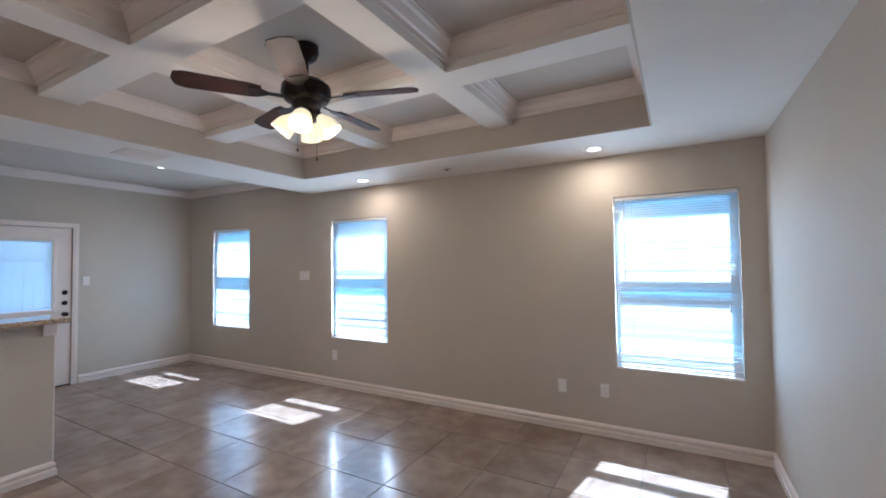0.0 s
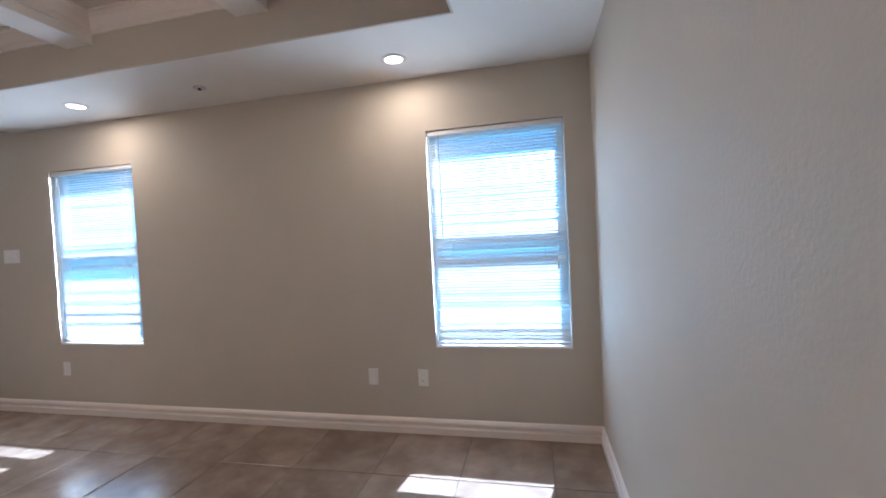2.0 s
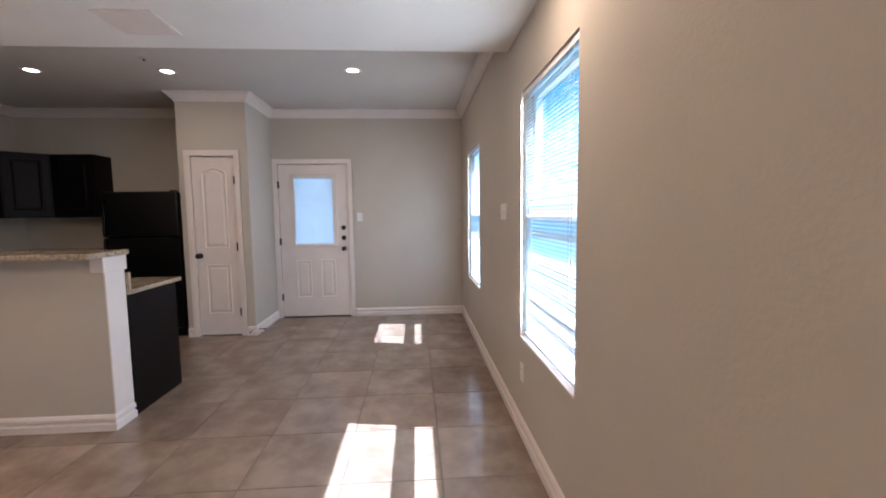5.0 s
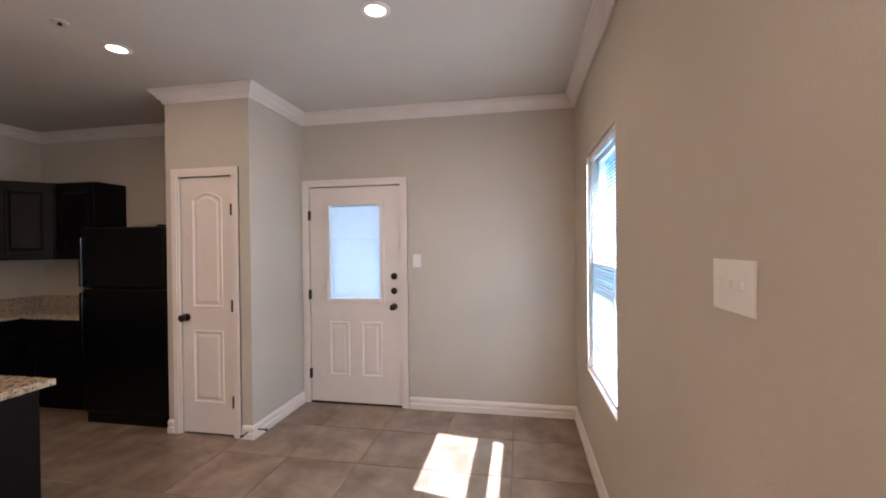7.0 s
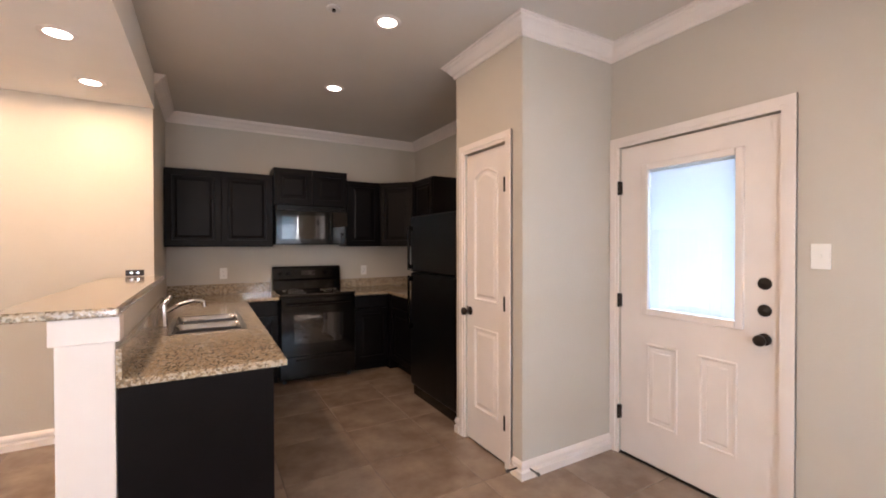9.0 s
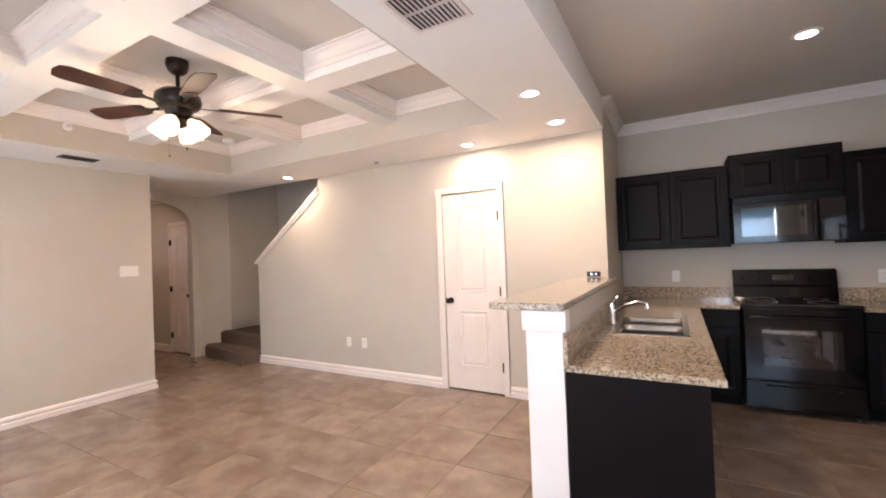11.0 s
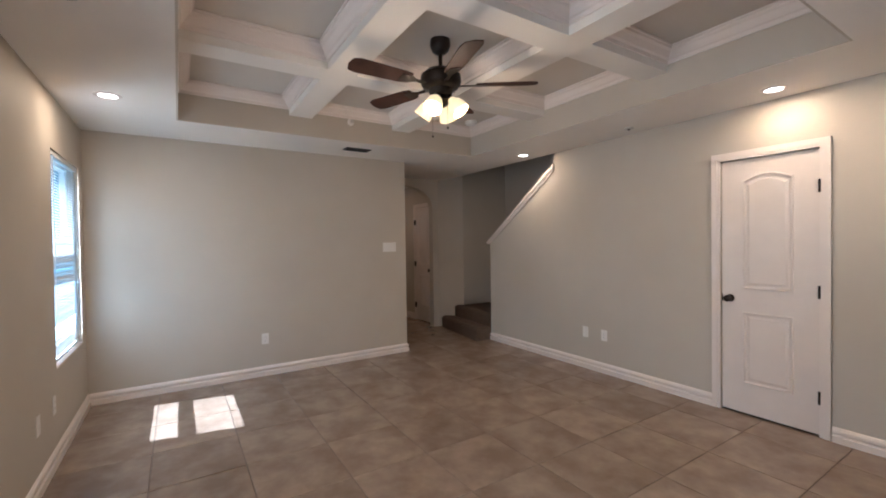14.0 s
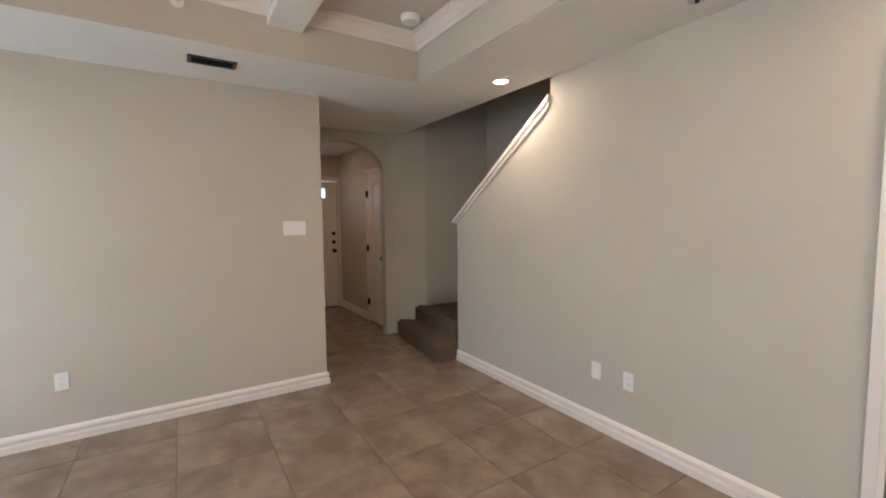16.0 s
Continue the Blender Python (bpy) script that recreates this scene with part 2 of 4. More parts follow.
struct("wall_pantry", boxes((PX - 0.11, PX, PY0, PD0, 0, 2.9), (PX - 0.11, PX, PD1, PY1, 0, 2.9), (PX - 0.11, PX, PD0, PD1, 2.05, 2.9),
       (XW, PX - 0.11, PY1 - 0.11, PY1, 0, 2.9), (XW, PX - 0.11, PY0, PY0 + 0.1, 0, 2.9)), WALL, "beige pantry closet walls", "wall")
half = struct("wall_half", boxes((-3.99, -3.81, YS, 1.66, 0, 1.129)), WALL, "beige half wall behind the kitchen sink", "half wall")

# ceilings
bm = boxes((XD, TX0, YS, YN, Z1, 3.0), (TX1, XE, YS, YN, Z1, 3.0), (TX0, TX1, YS, TY0, Z1, 3.0), (TX0, TX1, TY1, YN, Z1, 3.0), (XE, 4.2, YS, 1.3, Z1, 3.0))
struct("ceiling", bm, CEIL, "cream painted soffit ceiling round the tray", "ceiling")
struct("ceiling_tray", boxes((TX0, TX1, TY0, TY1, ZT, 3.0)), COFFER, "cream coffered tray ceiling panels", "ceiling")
# darker tan here puts the kitchen's dimmer light into the colour
struct("ceiling_kitchen", boxes((XW, XD, YK, YN, Z2, 3.0)), COFFER, "cream kitchen ceiling toned down for dim light", "ceiling")
struct("trim_tray_side", boxes((TX0, TX0 + 0.012, TY0, TY1, Z1 + 0.002, ZT), (TX1 - 0.012, TX1, TY0, TY1, Z1 + 0.002, ZT), (TX0 + 0.012, TX1 - 0.012, TY0, TY0 + 0.012, Z1 + 0.002, ZT), (TX0 + 0.012, TX1 - 0.012, TY1 - 0.012, TY1, Z1 + 0.002, ZT)), WALL, "beige sides of the tray ceiling", "trim")
BX = [(-2.29, -2.09), (-1.085, -0.885)]
BY = [(1.385, 1.595), (2.455, 2.665)]
bm = boxes(*[(a, b, TY0 + 0.012, TY1 - 0.012, ZB, ZT) for a, b in BX])
xs = [TX0 + 0.012, BX[0][0], BX[0][1], BX[1][0], BX[1][1], TX1 - 0.012]
ys = [TY0 + 0.012, BY[0][0], BY[0][1], BY[1][0], BY[1][1], TY1 - 0.012]
for a, b in BY:
    for i in (0, 2, 4):
        box(bm, xs[i], xs[i + 1], a, b, ZB, ZT)
struct("trim_coffer_beams", bm, CEIL, "cream coffer beams crossing the tray ceiling", "ceiling beam")
CROWN = [(0, 0), (0, -0.10), (0.012, -0.10), (0.018, -0.078), (0.03, -0.07), (0.055, -0.035), (0.07, -0.025), (0.074, -0.012), (0.085, -0.012), (0.085, 0)]
bm = bmesh.new()
for i in (0, 2, 4):
    for j in (0, 2, 4):
        x0, x1, y0, y1 = xs[i], xs[i + 1], ys[j], ys[j + 1]
        sweep(bm, [(x0, y0), (x1, y0), (x1, y1), (x0, y1)], CROWN, ZT - 0.001, closed=True)
struct("trim_coffer_crown", bm, TRIM, "white crown moulding in the coffers", "crown moulding")
bm = sweep(bmesh.new(), [(XD, YN), (XW, YN), (XW, PY1), (PX, PY1), (PX, PY0), (XW, PY0), (XW, YK), (-3.94, YK), (-3.94, YS)], CROWN, Z2 - 0.001)
struct("trim_crown", bm, TRIM, "white crown moulding round the kitchen ceiling", "crown moulding")

# floor base, skirting
struct("floor", boxes((XW - T, 4.2, YK - T, YN + T, -0.12, -0.004)), GROUT, "brown tiled floor with dark grout", "floor")
BASE = [(0, 0), (0.022, 0), (0.022, 0.044), (0.011, 0.05), (0.006, 0.055), (0.006, 0.06), (0.018, 0.067), (0.017, 0.085), (0.008, 0.099), (0, 0.105)]
bm = bmesh.new()
for p in ([(XE + 0.13, 1.075), (XE, 1.075), (XE, YN), (XW, YN), (XW, BD1 + 0.075)], [(XW, PY1), (PX, PY1), (PX, PD1 + 0.07)], [(PX, PD0 - 0.07), (PX, PY0)],
          [(-3.81, YS), (CD0 - 0.068, YS)], [(CD1 + 0.06, YS), (0.715, YS)], [(-3.99, 1.66), (-3.81, 1.66), (-3.81, YS)]):
    sweep(bm, p, BASE)
struct("baseboard", bm, TRIM, "white stepped baseboard", "baseboard")

# casings
def casing(name, a0, a1, top, at, axis, sgn, w=0.062):
    bm = bmesh.new()
    for k, (d, o) in enumerate(((0.012, 0.0), (0.018, 0.02))):
        for b in ((a0 - w, a0 - o, 0, top + w), (a1 + o, a1 + w, 0, top + w), (a0 - o, a1 + o, top + o, top + w)):
            h0, h1 = sorted((at, at + sgn * d))
            if axis == "y":
                box(bm, b[0], b[1], h0, h1, b[2], b[3])
            else:
                box(bm, h0, h1, b[0], b[1], b[2], b[3])
    return struct(name, bm, TRIM, "white door casing", "door trim")
def jamb(name, a0, a1, top, h0, h1, axis):
    """Door stops that close the gap behind a slab."""
    bm = bmesh.new()
    for b in ((a0, a0 + 0.016, 0, top), (a1 - 0.016, a1, 0, top), (a0 + 0.016, a1 - 0.016, top - 0.022, top)):
        if axis == "y":
            box(bm, b[0], b[1], h0, h1, b[2], b[3])
        else:
            box(bm, h0, h1, b[0], b[1], b[2], b[3])
    return struct(name, bm, TRIM, "white door stop", "door trim")
jamb("trim_closet_jamb", CD0, CD1, CDZ, YS - 0.118, YS - 0.05, "y")
jamb("trim_back_jamb", BD0, BD1, BDZ, XW - 0.14, XW - 0.057, "x")
jamb("trim_pantry_jamb", PD0, PD1, 2.05, PX - 0.105, PX - 0.05, "x")
casing("trim_closet_door", CD0, CD1, CDZ, YS, "y", 1)
casing("trim_back_door", BD0, BD1, BDZ, XW, "x", 1)
casing("trim_pantry_door", PD0, PD1, 2.05, PX, "x", 1)
struct("trim_half_wall_panel", boxes((-3.988, -3.812, 1.6605, 1.668, 0.106, 1.03)), TRIM, "white painted panel on the half wall end", "trim")
struct("trim_half_wall_end", boxes((-4.006, -3.794, 1.59, 1.676, 1.03, 1.128), bev=0.004), TRIM, "white trim band under the bar top", "trim")

# ---- hall, stairs ----
struct("wall_hall_north", boxes((XE + 0.13, 4.1, 1.075, 1.19, 0, 2.9)), WALL, "beige hall wall", "wall")
struct("wall_front", boxes((3.97, 4.1, -0.3, -0.085, 0, 2.9), (3.97, 4.1, 0.835, 1.075, 0, 2.9), (3.97, 4.1, -0.085, 0.835, 2.05, 2.9)), WALL, "beige entry wall with front door", "wall")
struct("wall_entry_south", boxes((2.09, 3.97, -0.25, -0.13, 0, 2.9)), WALL, "beige entry side wall", "wall")
AX0, AX1 = 1.97, 2.09
pts = [(-0.13, 0), (-0.02, 0), (-0.02, 1.98)]
pts += [(0.48 - 0.5 * math.cos(a), 1.98 + 0.36 * math.sin(a)) for a in [math.pi * i / 16 for i in range(1, 16)]]
pts += [(0.98, 1.98), (0.98, 0), (1.075, 0), (1.075, 2.6), (-0.13, 2.6)]
struct("wall_arch", prism(bmesh.new(), pts, AX0, AX1, "x"), WALL, "beige wall with an arched opening to the entry", "archway")
struct("wall_stair_diagonal", prism(bmesh.new(), [(1.97, -0.13), (1.66, -0.42), (1.66, -0.55), (1.80, -0.55), (2.09, -0.25), (2.09, -0.13)], 0, 5.0, "z"), WALL, "beige angled wall beside the stairs", "wall")
struct("wall_stair_east", boxes((1.66, 1.80, -1.35, -0.55, 0, 5.0)), WALL, "beige stairwell wall", "wall")
struct("wall_stair_south", boxes((-3.82, 1.80, -1.47, -1.35, 0, 5.0)), WALL, "beige stairwell wall", "wall")
struct("wall_stair_upper", boxes((-3.82, 2.09, YS - 0.12, YS - 0.002, Z1 + 0.31, 5.0), (-3.94, -3.82, -1.35, YS, 3.0, 5.0)), WALL, "beige upper stairwell wall", "wall")
struct("ceiling_stair", boxes((-3.94, 1.8, -1.47, YS, 5.0, 5.1)), CEIL, "cream stairwell ceiling", "ceiling")
stairs = thing("staircase", "brown carpeted staircase turning up behind the wall", "stairs")
RISE = 0.185
def step(pts, z1, z0=0.0):
    bm = prism(bmesh.new(), pts, z0, z1, "z")
    bmesh.ops.bevel(bm, geom=[e for e in bm.edges if all(v.co.z > z1 - 1e-4 for v in e.verts)], offset=0.022, segments=3, affect="EDGES")
    part("step", bm, CARPET, stairs)
step([(0.725, 0.03), (1.90, -0.135), (1.92, -0.19), (1.655, -0.43), (1.655, -0.50), (0.725, -0.50)], RISE)
step([(0.735, -0.22), (1.78, -0.315), (1.655, -0.432), (1.655, -0.95), (0.735, -0.95)], 2 * RISE, RISE)
step([(0.735, -0.36), (1.655, -1.0), (1.655, -1.345), (0.735, -1.345)], 3 * RISE, 2 * RISE)
for i in range(12):
    x = 0.73 - 0.255 * i
    z = RISE * (4 + i)
    step([(x - 0.275, -1.345), (x, -1.345), (x, YS - 0.125), (x - 0.275, YS - 0.125)], z, z - RISE - 0.1)
# sloped cap on the stair wall
bm = prism(bmesh.new(), [(0.765, 1.385), (0.765, 1.412), (-0.50, 2.333), (-0.50, 2.290)], YS - 0.145, YS + 0.028)
prism(bm, [(0.73, 1.375), (0.73, 1.40), (-0.50, 2.295), (-0.50, 2.245)], YS + 0.001, YS + 0.016)
struct("trim_stair_cap", bm, TRIM, "white sloped cap on the stair wall", "trim")

# ---- windows and blinds ----
def window(idx, x0, x1):
    w = tagged(new("window_%d" % idx), "white vinyl single-hung window in a drywall opening", "window", "north windows", "structure")
    yf0, yf1 = YN + 0.075, YN + 0.135
    f = 0.045
    part("frame", boxes((x0, x0 + f, yf0, yf1, WZ0, WZ1), (x1 - f, x1, yf0, yf1, WZ0, WZ1), (x0 + f, x1 - f, yf0, yf1, WZ0, WZ0 + f), (x0 + f, x1 - f, yf0, yf1, WZ1 - f, WZ1)), VINYL, w)
    zm = (WZ0 + WZ1) / 2
    part("meeting_rail", boxes((x0 + f, x1 - f, yf0 + 0.005, yf1 - 0.005, zm - 0.035, zm + 0.085), bev=0.003), VINYL, w)
    for z0, z1, y in ((WZ0 + f, zm - 0.035, yf0 + 0.022), (zm + 0.085, WZ1 - f, yf0 + 0.04)):
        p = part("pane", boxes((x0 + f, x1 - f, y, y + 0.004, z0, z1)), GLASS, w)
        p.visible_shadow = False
    part("sill", boxes((x0 + 0.001, x1 - 0.001, YN - 0.004, YN + 0.075, WZ0, WZ0 + 0.012), bev=0.003), TRIM, w)
for i, (a, b) in enumerate(WINDOWS):
    window(i + 1, a, b)
    sl = new("window_daylight", bpy.data.lights.new("window_daylight", "AREA"))
    sl.data.shape, sl.data.size, sl.data.size_y, sl.data.energy, sl.data.color = "RECTANGLE", b - a - 0.08, 0.98, WINDOW_W, (0.80, 0.93, 1.0)
    sl.matrix_world = look(((a + b) / 2, YN + 0.142, 1.36), ((a + b) / 2, YN - 1, 1.36))
    # added strip lamps along the jambs, extra fill that brightens the room
    for x in (a + 0.008, b - 0.008):
        el = new("edge_fill", bpy.data.lights.new("edge_fill", "AREA"))
        el.data.shape, el.data.size, el.data.size_y, el.data.energy, el.data.color = "RECTANGLE", 0.008, 1.35, EDGE_FILL_W * (0.14 if x > 0.5 or x < -6 else 1.0), (1.0, 0.97, 0.90)
        el.matrix_world = look((x, YN + 0.006, 1.36), (x, YN - 1, 1.36))
sl = new("window_daylight", bpy.data.lights.new("window_daylight", "AREA"))
sl.data.shape, sl.data.size, sl.data.size_y, sl.data.energy, sl.data.color = "RECTANGLE", 0.48, 0.85, 0.2, (0.45, 0.72, 1.0)
sl.matrix_world = look((XW - 0.10, 2.29, 1.45), (0, 2.29, 1.45))

def slat_mesh(w, tilt):
    bm = bmesh.new()
    k = 4
    for i in range(k + 1):
        u = -0.0125 + 0.025 * i / k
        c = 0.0022 * (1 - (2 * i / k - 1) ** 2)
        for x in (-w / 2, w / 2):
            bm.verts.new((x, u * math.cos(tilt) - c * math.sin(tilt), u * math.sin(tilt) + c * math.cos(tilt)))
    bm.verts.ensure_lookup_table()
    for i in range(k):
        bm.faces.new([bm.verts[j] for j in (2 * i, 2 * i + 1, 2 * i + 3, 2 * i + 2)])
    bmesh.ops.solidify(bm, geom=bm.faces[:], thickness=0.0006)
    return finish(bm, "slat", SLAT, True)

def blind(x0, x1, shut):
    b = thing("window_blind", "lowered white mini blind hanging in the window opening", "blind", "blinds of the north windows")
    y = YN + 0.032
    w = x1 - x0 - 0.02
    cx = (x0 + x1) / 2
    part("headrail", boxes((x0 + 0.006, x1 - 0.006, y - 0.022, y + 0.018, WZ1 - 0.035, WZ1 - 0.002), bev=0.004), SLAT, b, "white metal headrail")
    op, cl = slat_mesh(w, radians(50)), slat_mesh(w, radians(95))
    z = WZ1 - 0.055
    while z > WZ0 + 0.05:
        share("slat", op if z > shut else cl, b, pose(cx + random.uniform(-0.001, 0.001), y, z, random.uniform(-0.6, 0.6), 0, 0))
        z -= 0.020
    part("bottom_rail", boxes((x0 + 0.01, x1 - 0.01, y - 0.012, y + 0.012, WZ0 + 0.020, WZ0 + 0.036), bev=0.003), SLAT, b)
    for u in (0.16, 0.84):
        part("ladder_cord", cyl(bmesh.new(), (x0 + u * (x1 - x0), y - 0.014, WZ0 + 0.03), (x0 + u * (x1 - x0), y - 0.014, WZ1 - 0.03), 0.0012, seg=6), SLAT, b)
    part("tilt_wand", cyl(bmesh.new(), (x0 + 0.085, y - 0.028, 1.36), (x0 + 0.085, y - 0.024, WZ1 - 0.03), 0.004, seg=8), METALGREY, b, "clear grey tilt wand")
    part("cord_tassel", cyl(bmesh.new(), (x1 - 0.07, y - 0.028, 1.12), (x1 - 0.07, y - 0.028, 1.20), 0.008, 0.004, seg=10), SLAT, b)
    part("pull_cord", cyl(bmesh.new(), (x1 - 0.07, y - 0.028, 1.19), (x1 - 0.07, y - 0.024, WZ1 - 0.03), 0.001, seg=6), SLAT, b)
for (a, b), shut in zip(WINDOWS, (1.02, 0.96, 0.87)):
    blind(a, b, shut)

# ---- doors ----
def inset(pts, d):
    x0, x1 = min(p[0] for p in pts), max(p[0] for p in pts)
    z0, z1 = min(p[1] for p in pts), max(p[1] for p in pts)
    fx, fz = 1 - 2 * d / (x1 - x0), 1 - 2 * d / (z1 - z0)
    mx, mz = (x0 + x1) / 2, (z0 + z1) / 2
    return [(mx + (p[0] - mx) * fx, mz + (p[1] - mz) * fz) for p in pts]

def panel(bm, pts, y):
    """A raised panel: moulded ring, groove and bevelled field."""
    loops = [(0.0, 0.0), (0.004, 0.007), (0.012, 0.007), (0.022, -0.006), (0.03, -0.006), (0.05, 0.004)]
    rings = [[bm.verts.new((p[0], y + h, p[1])) for p in inset(pts, d)] for d, h in loops]
    k = len(pts)
    for a, b in zip(rings, rings[1:]):
        for i in range(k):
            bm.faces.new((a[i], a[(i + 1) % k], b[(i + 1) % k], b[i]))
    bm.faces.new(rings[-1])

def rect(x0, x1, z0, z1):
    return [(x0, z0), (x1, z0), (x1, z1), (x0, z1)]

def arched(x0, x1, z0, z1, rise):
    k = 10
    return [(x0, z0), (x1, z0)] + [(x1 + (x0 - x1) * i / k, z1 + rise * math.sin(math.pi * i / k)) for i in range(k + 1)]

def knob(parent, x, z, y, bolt=False):
    bm = bmesh.new()
    m = pose(x, y, z, -90)
    lathe(bm, [(0.0, 0), (0.031, 0), (0.031, 0.006), (0.026, 0.011), (0.012, 0.014)] + ([(0.0, 0.02)] if bolt else [(0.011, 0.034), (0.022, 0.040), (0.029, 0.052), (0.027, 0.064), (0.016, 0.071), (0.0, 0.073)]), m)
    part("deadbolt" if bolt else "door_knob", bm, BRONZE, parent, "dark bronze " + ("deadbolt" if bolt else "round knob"), True)

def hinges(parent, x, y, zs=(0.28, 1.03, 1.78)):
    for z in zs:
        bm = cyl(bmesh.new(), (x, y + 0.024, z - 0.046), (x, y + 0.024, z + 0.046), 0.0075, seg=12)
        box(bm, x - 0.012, x + 0.006, y - 0.002, y + 0.020, z - 0.044, z + 0.044)
        part("hinge", bm, BRONZE, parent, "dark bronze hinge")

def panel_door(name, w, h, m, knob_x, hinge_x, label):
    d = thing(name, label, "door", m=m)
    s = 0.147 if w > 0.55 else 0.092
    up, lo = arched(-w / 2 + s, w / 2 - s, 1.01, 1.875, 0.05), rect(-w / 2 + s, w / 2 - s, 0.25, 0.828)
    bm = boxes((-w / 2, w / 2, -0.035, -0.004, 0.012, h))
    box(bm, -w / 2, -w / 2 + s, -0.004, 0, 0.012, h)
    box(bm, w / 2 - s, w / 2, -0.004, 0, 0.012, h)
    box(bm, -w / 2 + s, w / 2 - s, -0.004, 0, 0.012, 0.25)
    box(bm, -w / 2 + s, w / 2 - s, -0.004, 0, 0.828, 1.01)
    top = arched(-w / 2 + s, w / 2 - s, 1.01, 1.875, 0.05)[2:]
    prism(bm, [(-w / 2 + s, h), (w / 2 - s, h)] + top, -0.004, 0)
    part("slab", bm, DOOR, d)
    for p in (up, lo):
        bm = bmesh.new()
        panel(bm, p, 0.0)
        part("panel", bm, DOOR, d, "moulded raised panel")
    knob(d, knob_x, 0.93, 0.0)
    part("latch", boxes(((w / 2 - 0.007 if knob_x > 0 else -w / 2), (w / 2 if knob_x > 0 else -w / 2 + 0.007), -0.003, 0.0015, 0.90, 0.96)), BRONZE, d)
    hinges(d, hinge_x, 0.0)
    # dark strip in place of the shadow between slab and floor
    part("shadow_gap", boxes((-w / 2, w / 2, -0.034, -0.006, 0.001, 0.0115)), DARK, d, "dark strip drawn as the shadow under the door")
    return d
# closet door faces north, its local x runs to the west
panel_door("closet_door", 0.624, 2.038, pose((CD0 + CD1) / 2, YS - 0.012, 0, 0, 0, 0), 0.25, -0.3165, "closed white two-panel closet door with dark knob")
panel_door("pantry_door", 0.459, 2.038, pose(PX - 0.012, (PD0 + PD1) / 2, 0, 0, 0, -90), 0.19, -0.234, "closed narrow white two-panel pantry door with bronze knob")

def back_door(name, m, w, label, front=False):
    d = thing(name, label, "door", m=m)
    h = 2.04
    if front:
        gx, gz0, gz1 = 0.28, 1.77, 1.94
    else:
        gx, gz0, gz1 = 0.262, 0.985, 1.885
    bm = boxes((-w / 2, -gx, -0.044, 0, 0.014, h), (gx, w / 2, -0.044, 0, 0.014, h), (-gx, gx, -0.044, 0, 0.014, gz0), (-gx, gx, -0.044, 0, gz1, h))
    part("slab", bm, DOOR, d)
    bm = bmesh.new()
    sw = 0.028
    for b in ((-gx - sw, -gx + 0.012, gz0 - sw, gz1 + sw), (gx - 0.012, gx + sw, gz0 - sw, gz1 + sw), (-gx + 0.012, gx - 0.012, gz0 - sw, gz0 + 0.012), (-gx + 0.012, gx - 0.012, gz1 - 0.012, gz1 + sw)):
        box(bm, b[0], b[1], -0.004, 0.014, b[2], b[3], bev=0.005)
    part("glass_frame", bm, DOOR, d, "raised white frame round the glass")
    p = part("pane", boxes((-gx, gx, -0.02, -0.016, gz0, gz1)), CLEAR, d, "glass pane")
    p.visible_shadow = False
    p = part("pane", boxes((-gx, gx, -0.042, -0.038, gz0, gz1)), CLEAR, d)
    p.visible_shadow = False
    if not front:
        me = boxes((-gx + 0.006, gx - 0.006, -0.0055, 0.0055, -0.0003, 0.0003))
        me = finish(me, "slat", SLAT)
        z = gz1 - 0.03
        while z > gz0 + 0.015:
            share("slat", me, d, pose(0, -0.029, z, 52, 0, 0))
            z -= 0.0105
        part("blind_rail", boxes((-gx + 0.004, gx - 0.004, -0.035, -0.023, gz1 - 0.025, gz1 - 0.003)), SLAT, d)
        part("tilt_slider", boxes((gx - 0.02, gx - 0.008, 0.010, 0.018, gz0 + 0.25, gz0 + 0.78)), PLATE, d)
        for x0 in (-0.26, 0.06):
            bm = bmesh.new()
            panel(bm, rect(x0, x0 + 0.20, 0.265, 0.775), 0.0)
            part("panel", bm, DOOR, d, "moulded raised panel")
    else:
        for x0 in (-0.30, 0.05):
            for z0, z1 in ((0.28, 0.80), (0.95, 1.5)):
                bm = bmesh.new()
                panel(bm, rect(x0, x0 + 0.25, z0, z1), 0.0)
                part("panel", bm, DOOR, d)
    kx = -w / 2 + 0.065
    knob(d, kx, 0.925, 0.0)
    for z in (1.07, 1.205):
        knob(d, kx, z, 0.0, True)
    hinges(d, w / 2 + 0.003, 0.0)
    part("threshold", boxes((-w / 2 - 0.002, w / 2 + 0.002, -0.10, 0.006, 0.001, 0.013)), BRONZE, d, "dark threshold")
    return d
back_door("back_door", pose(XW - 0.012, (BD0 + BD1) / 2, 0, 0, 0, -90), 0.895, "closed white half-glass back door with enclosed blind")
back_door("front_door", pose(3.972, 0.375, 0, 0, 0, 90), 0.91, "closed white front door with small window", True)
casing("trim_front_door", -0.085, 0.835, 2.05, 3.969, "x", -1)
panel_door("coat_closet_door", 0.60, 2.04, pose(2.44, -0.118, 0, 0, 0, 0), -0.25, 0.303, "closed white two-panel closet door in the entry")
casing("trim_coat_closet", 2.155, 2.745, 2.05, -0.13, "y", 1)
bm = bmesh.new()
sweep(bm, [(2.81, -0.13), (3.95, -0.13)], BASE)
struct("baseboard_entry", bm, TRIM, "white stepped baseboard in the entry", "baseboard")

GRILLE = mat("grille_dark", (0.05, 0.05, 0.05), 0.5, var=0.1)
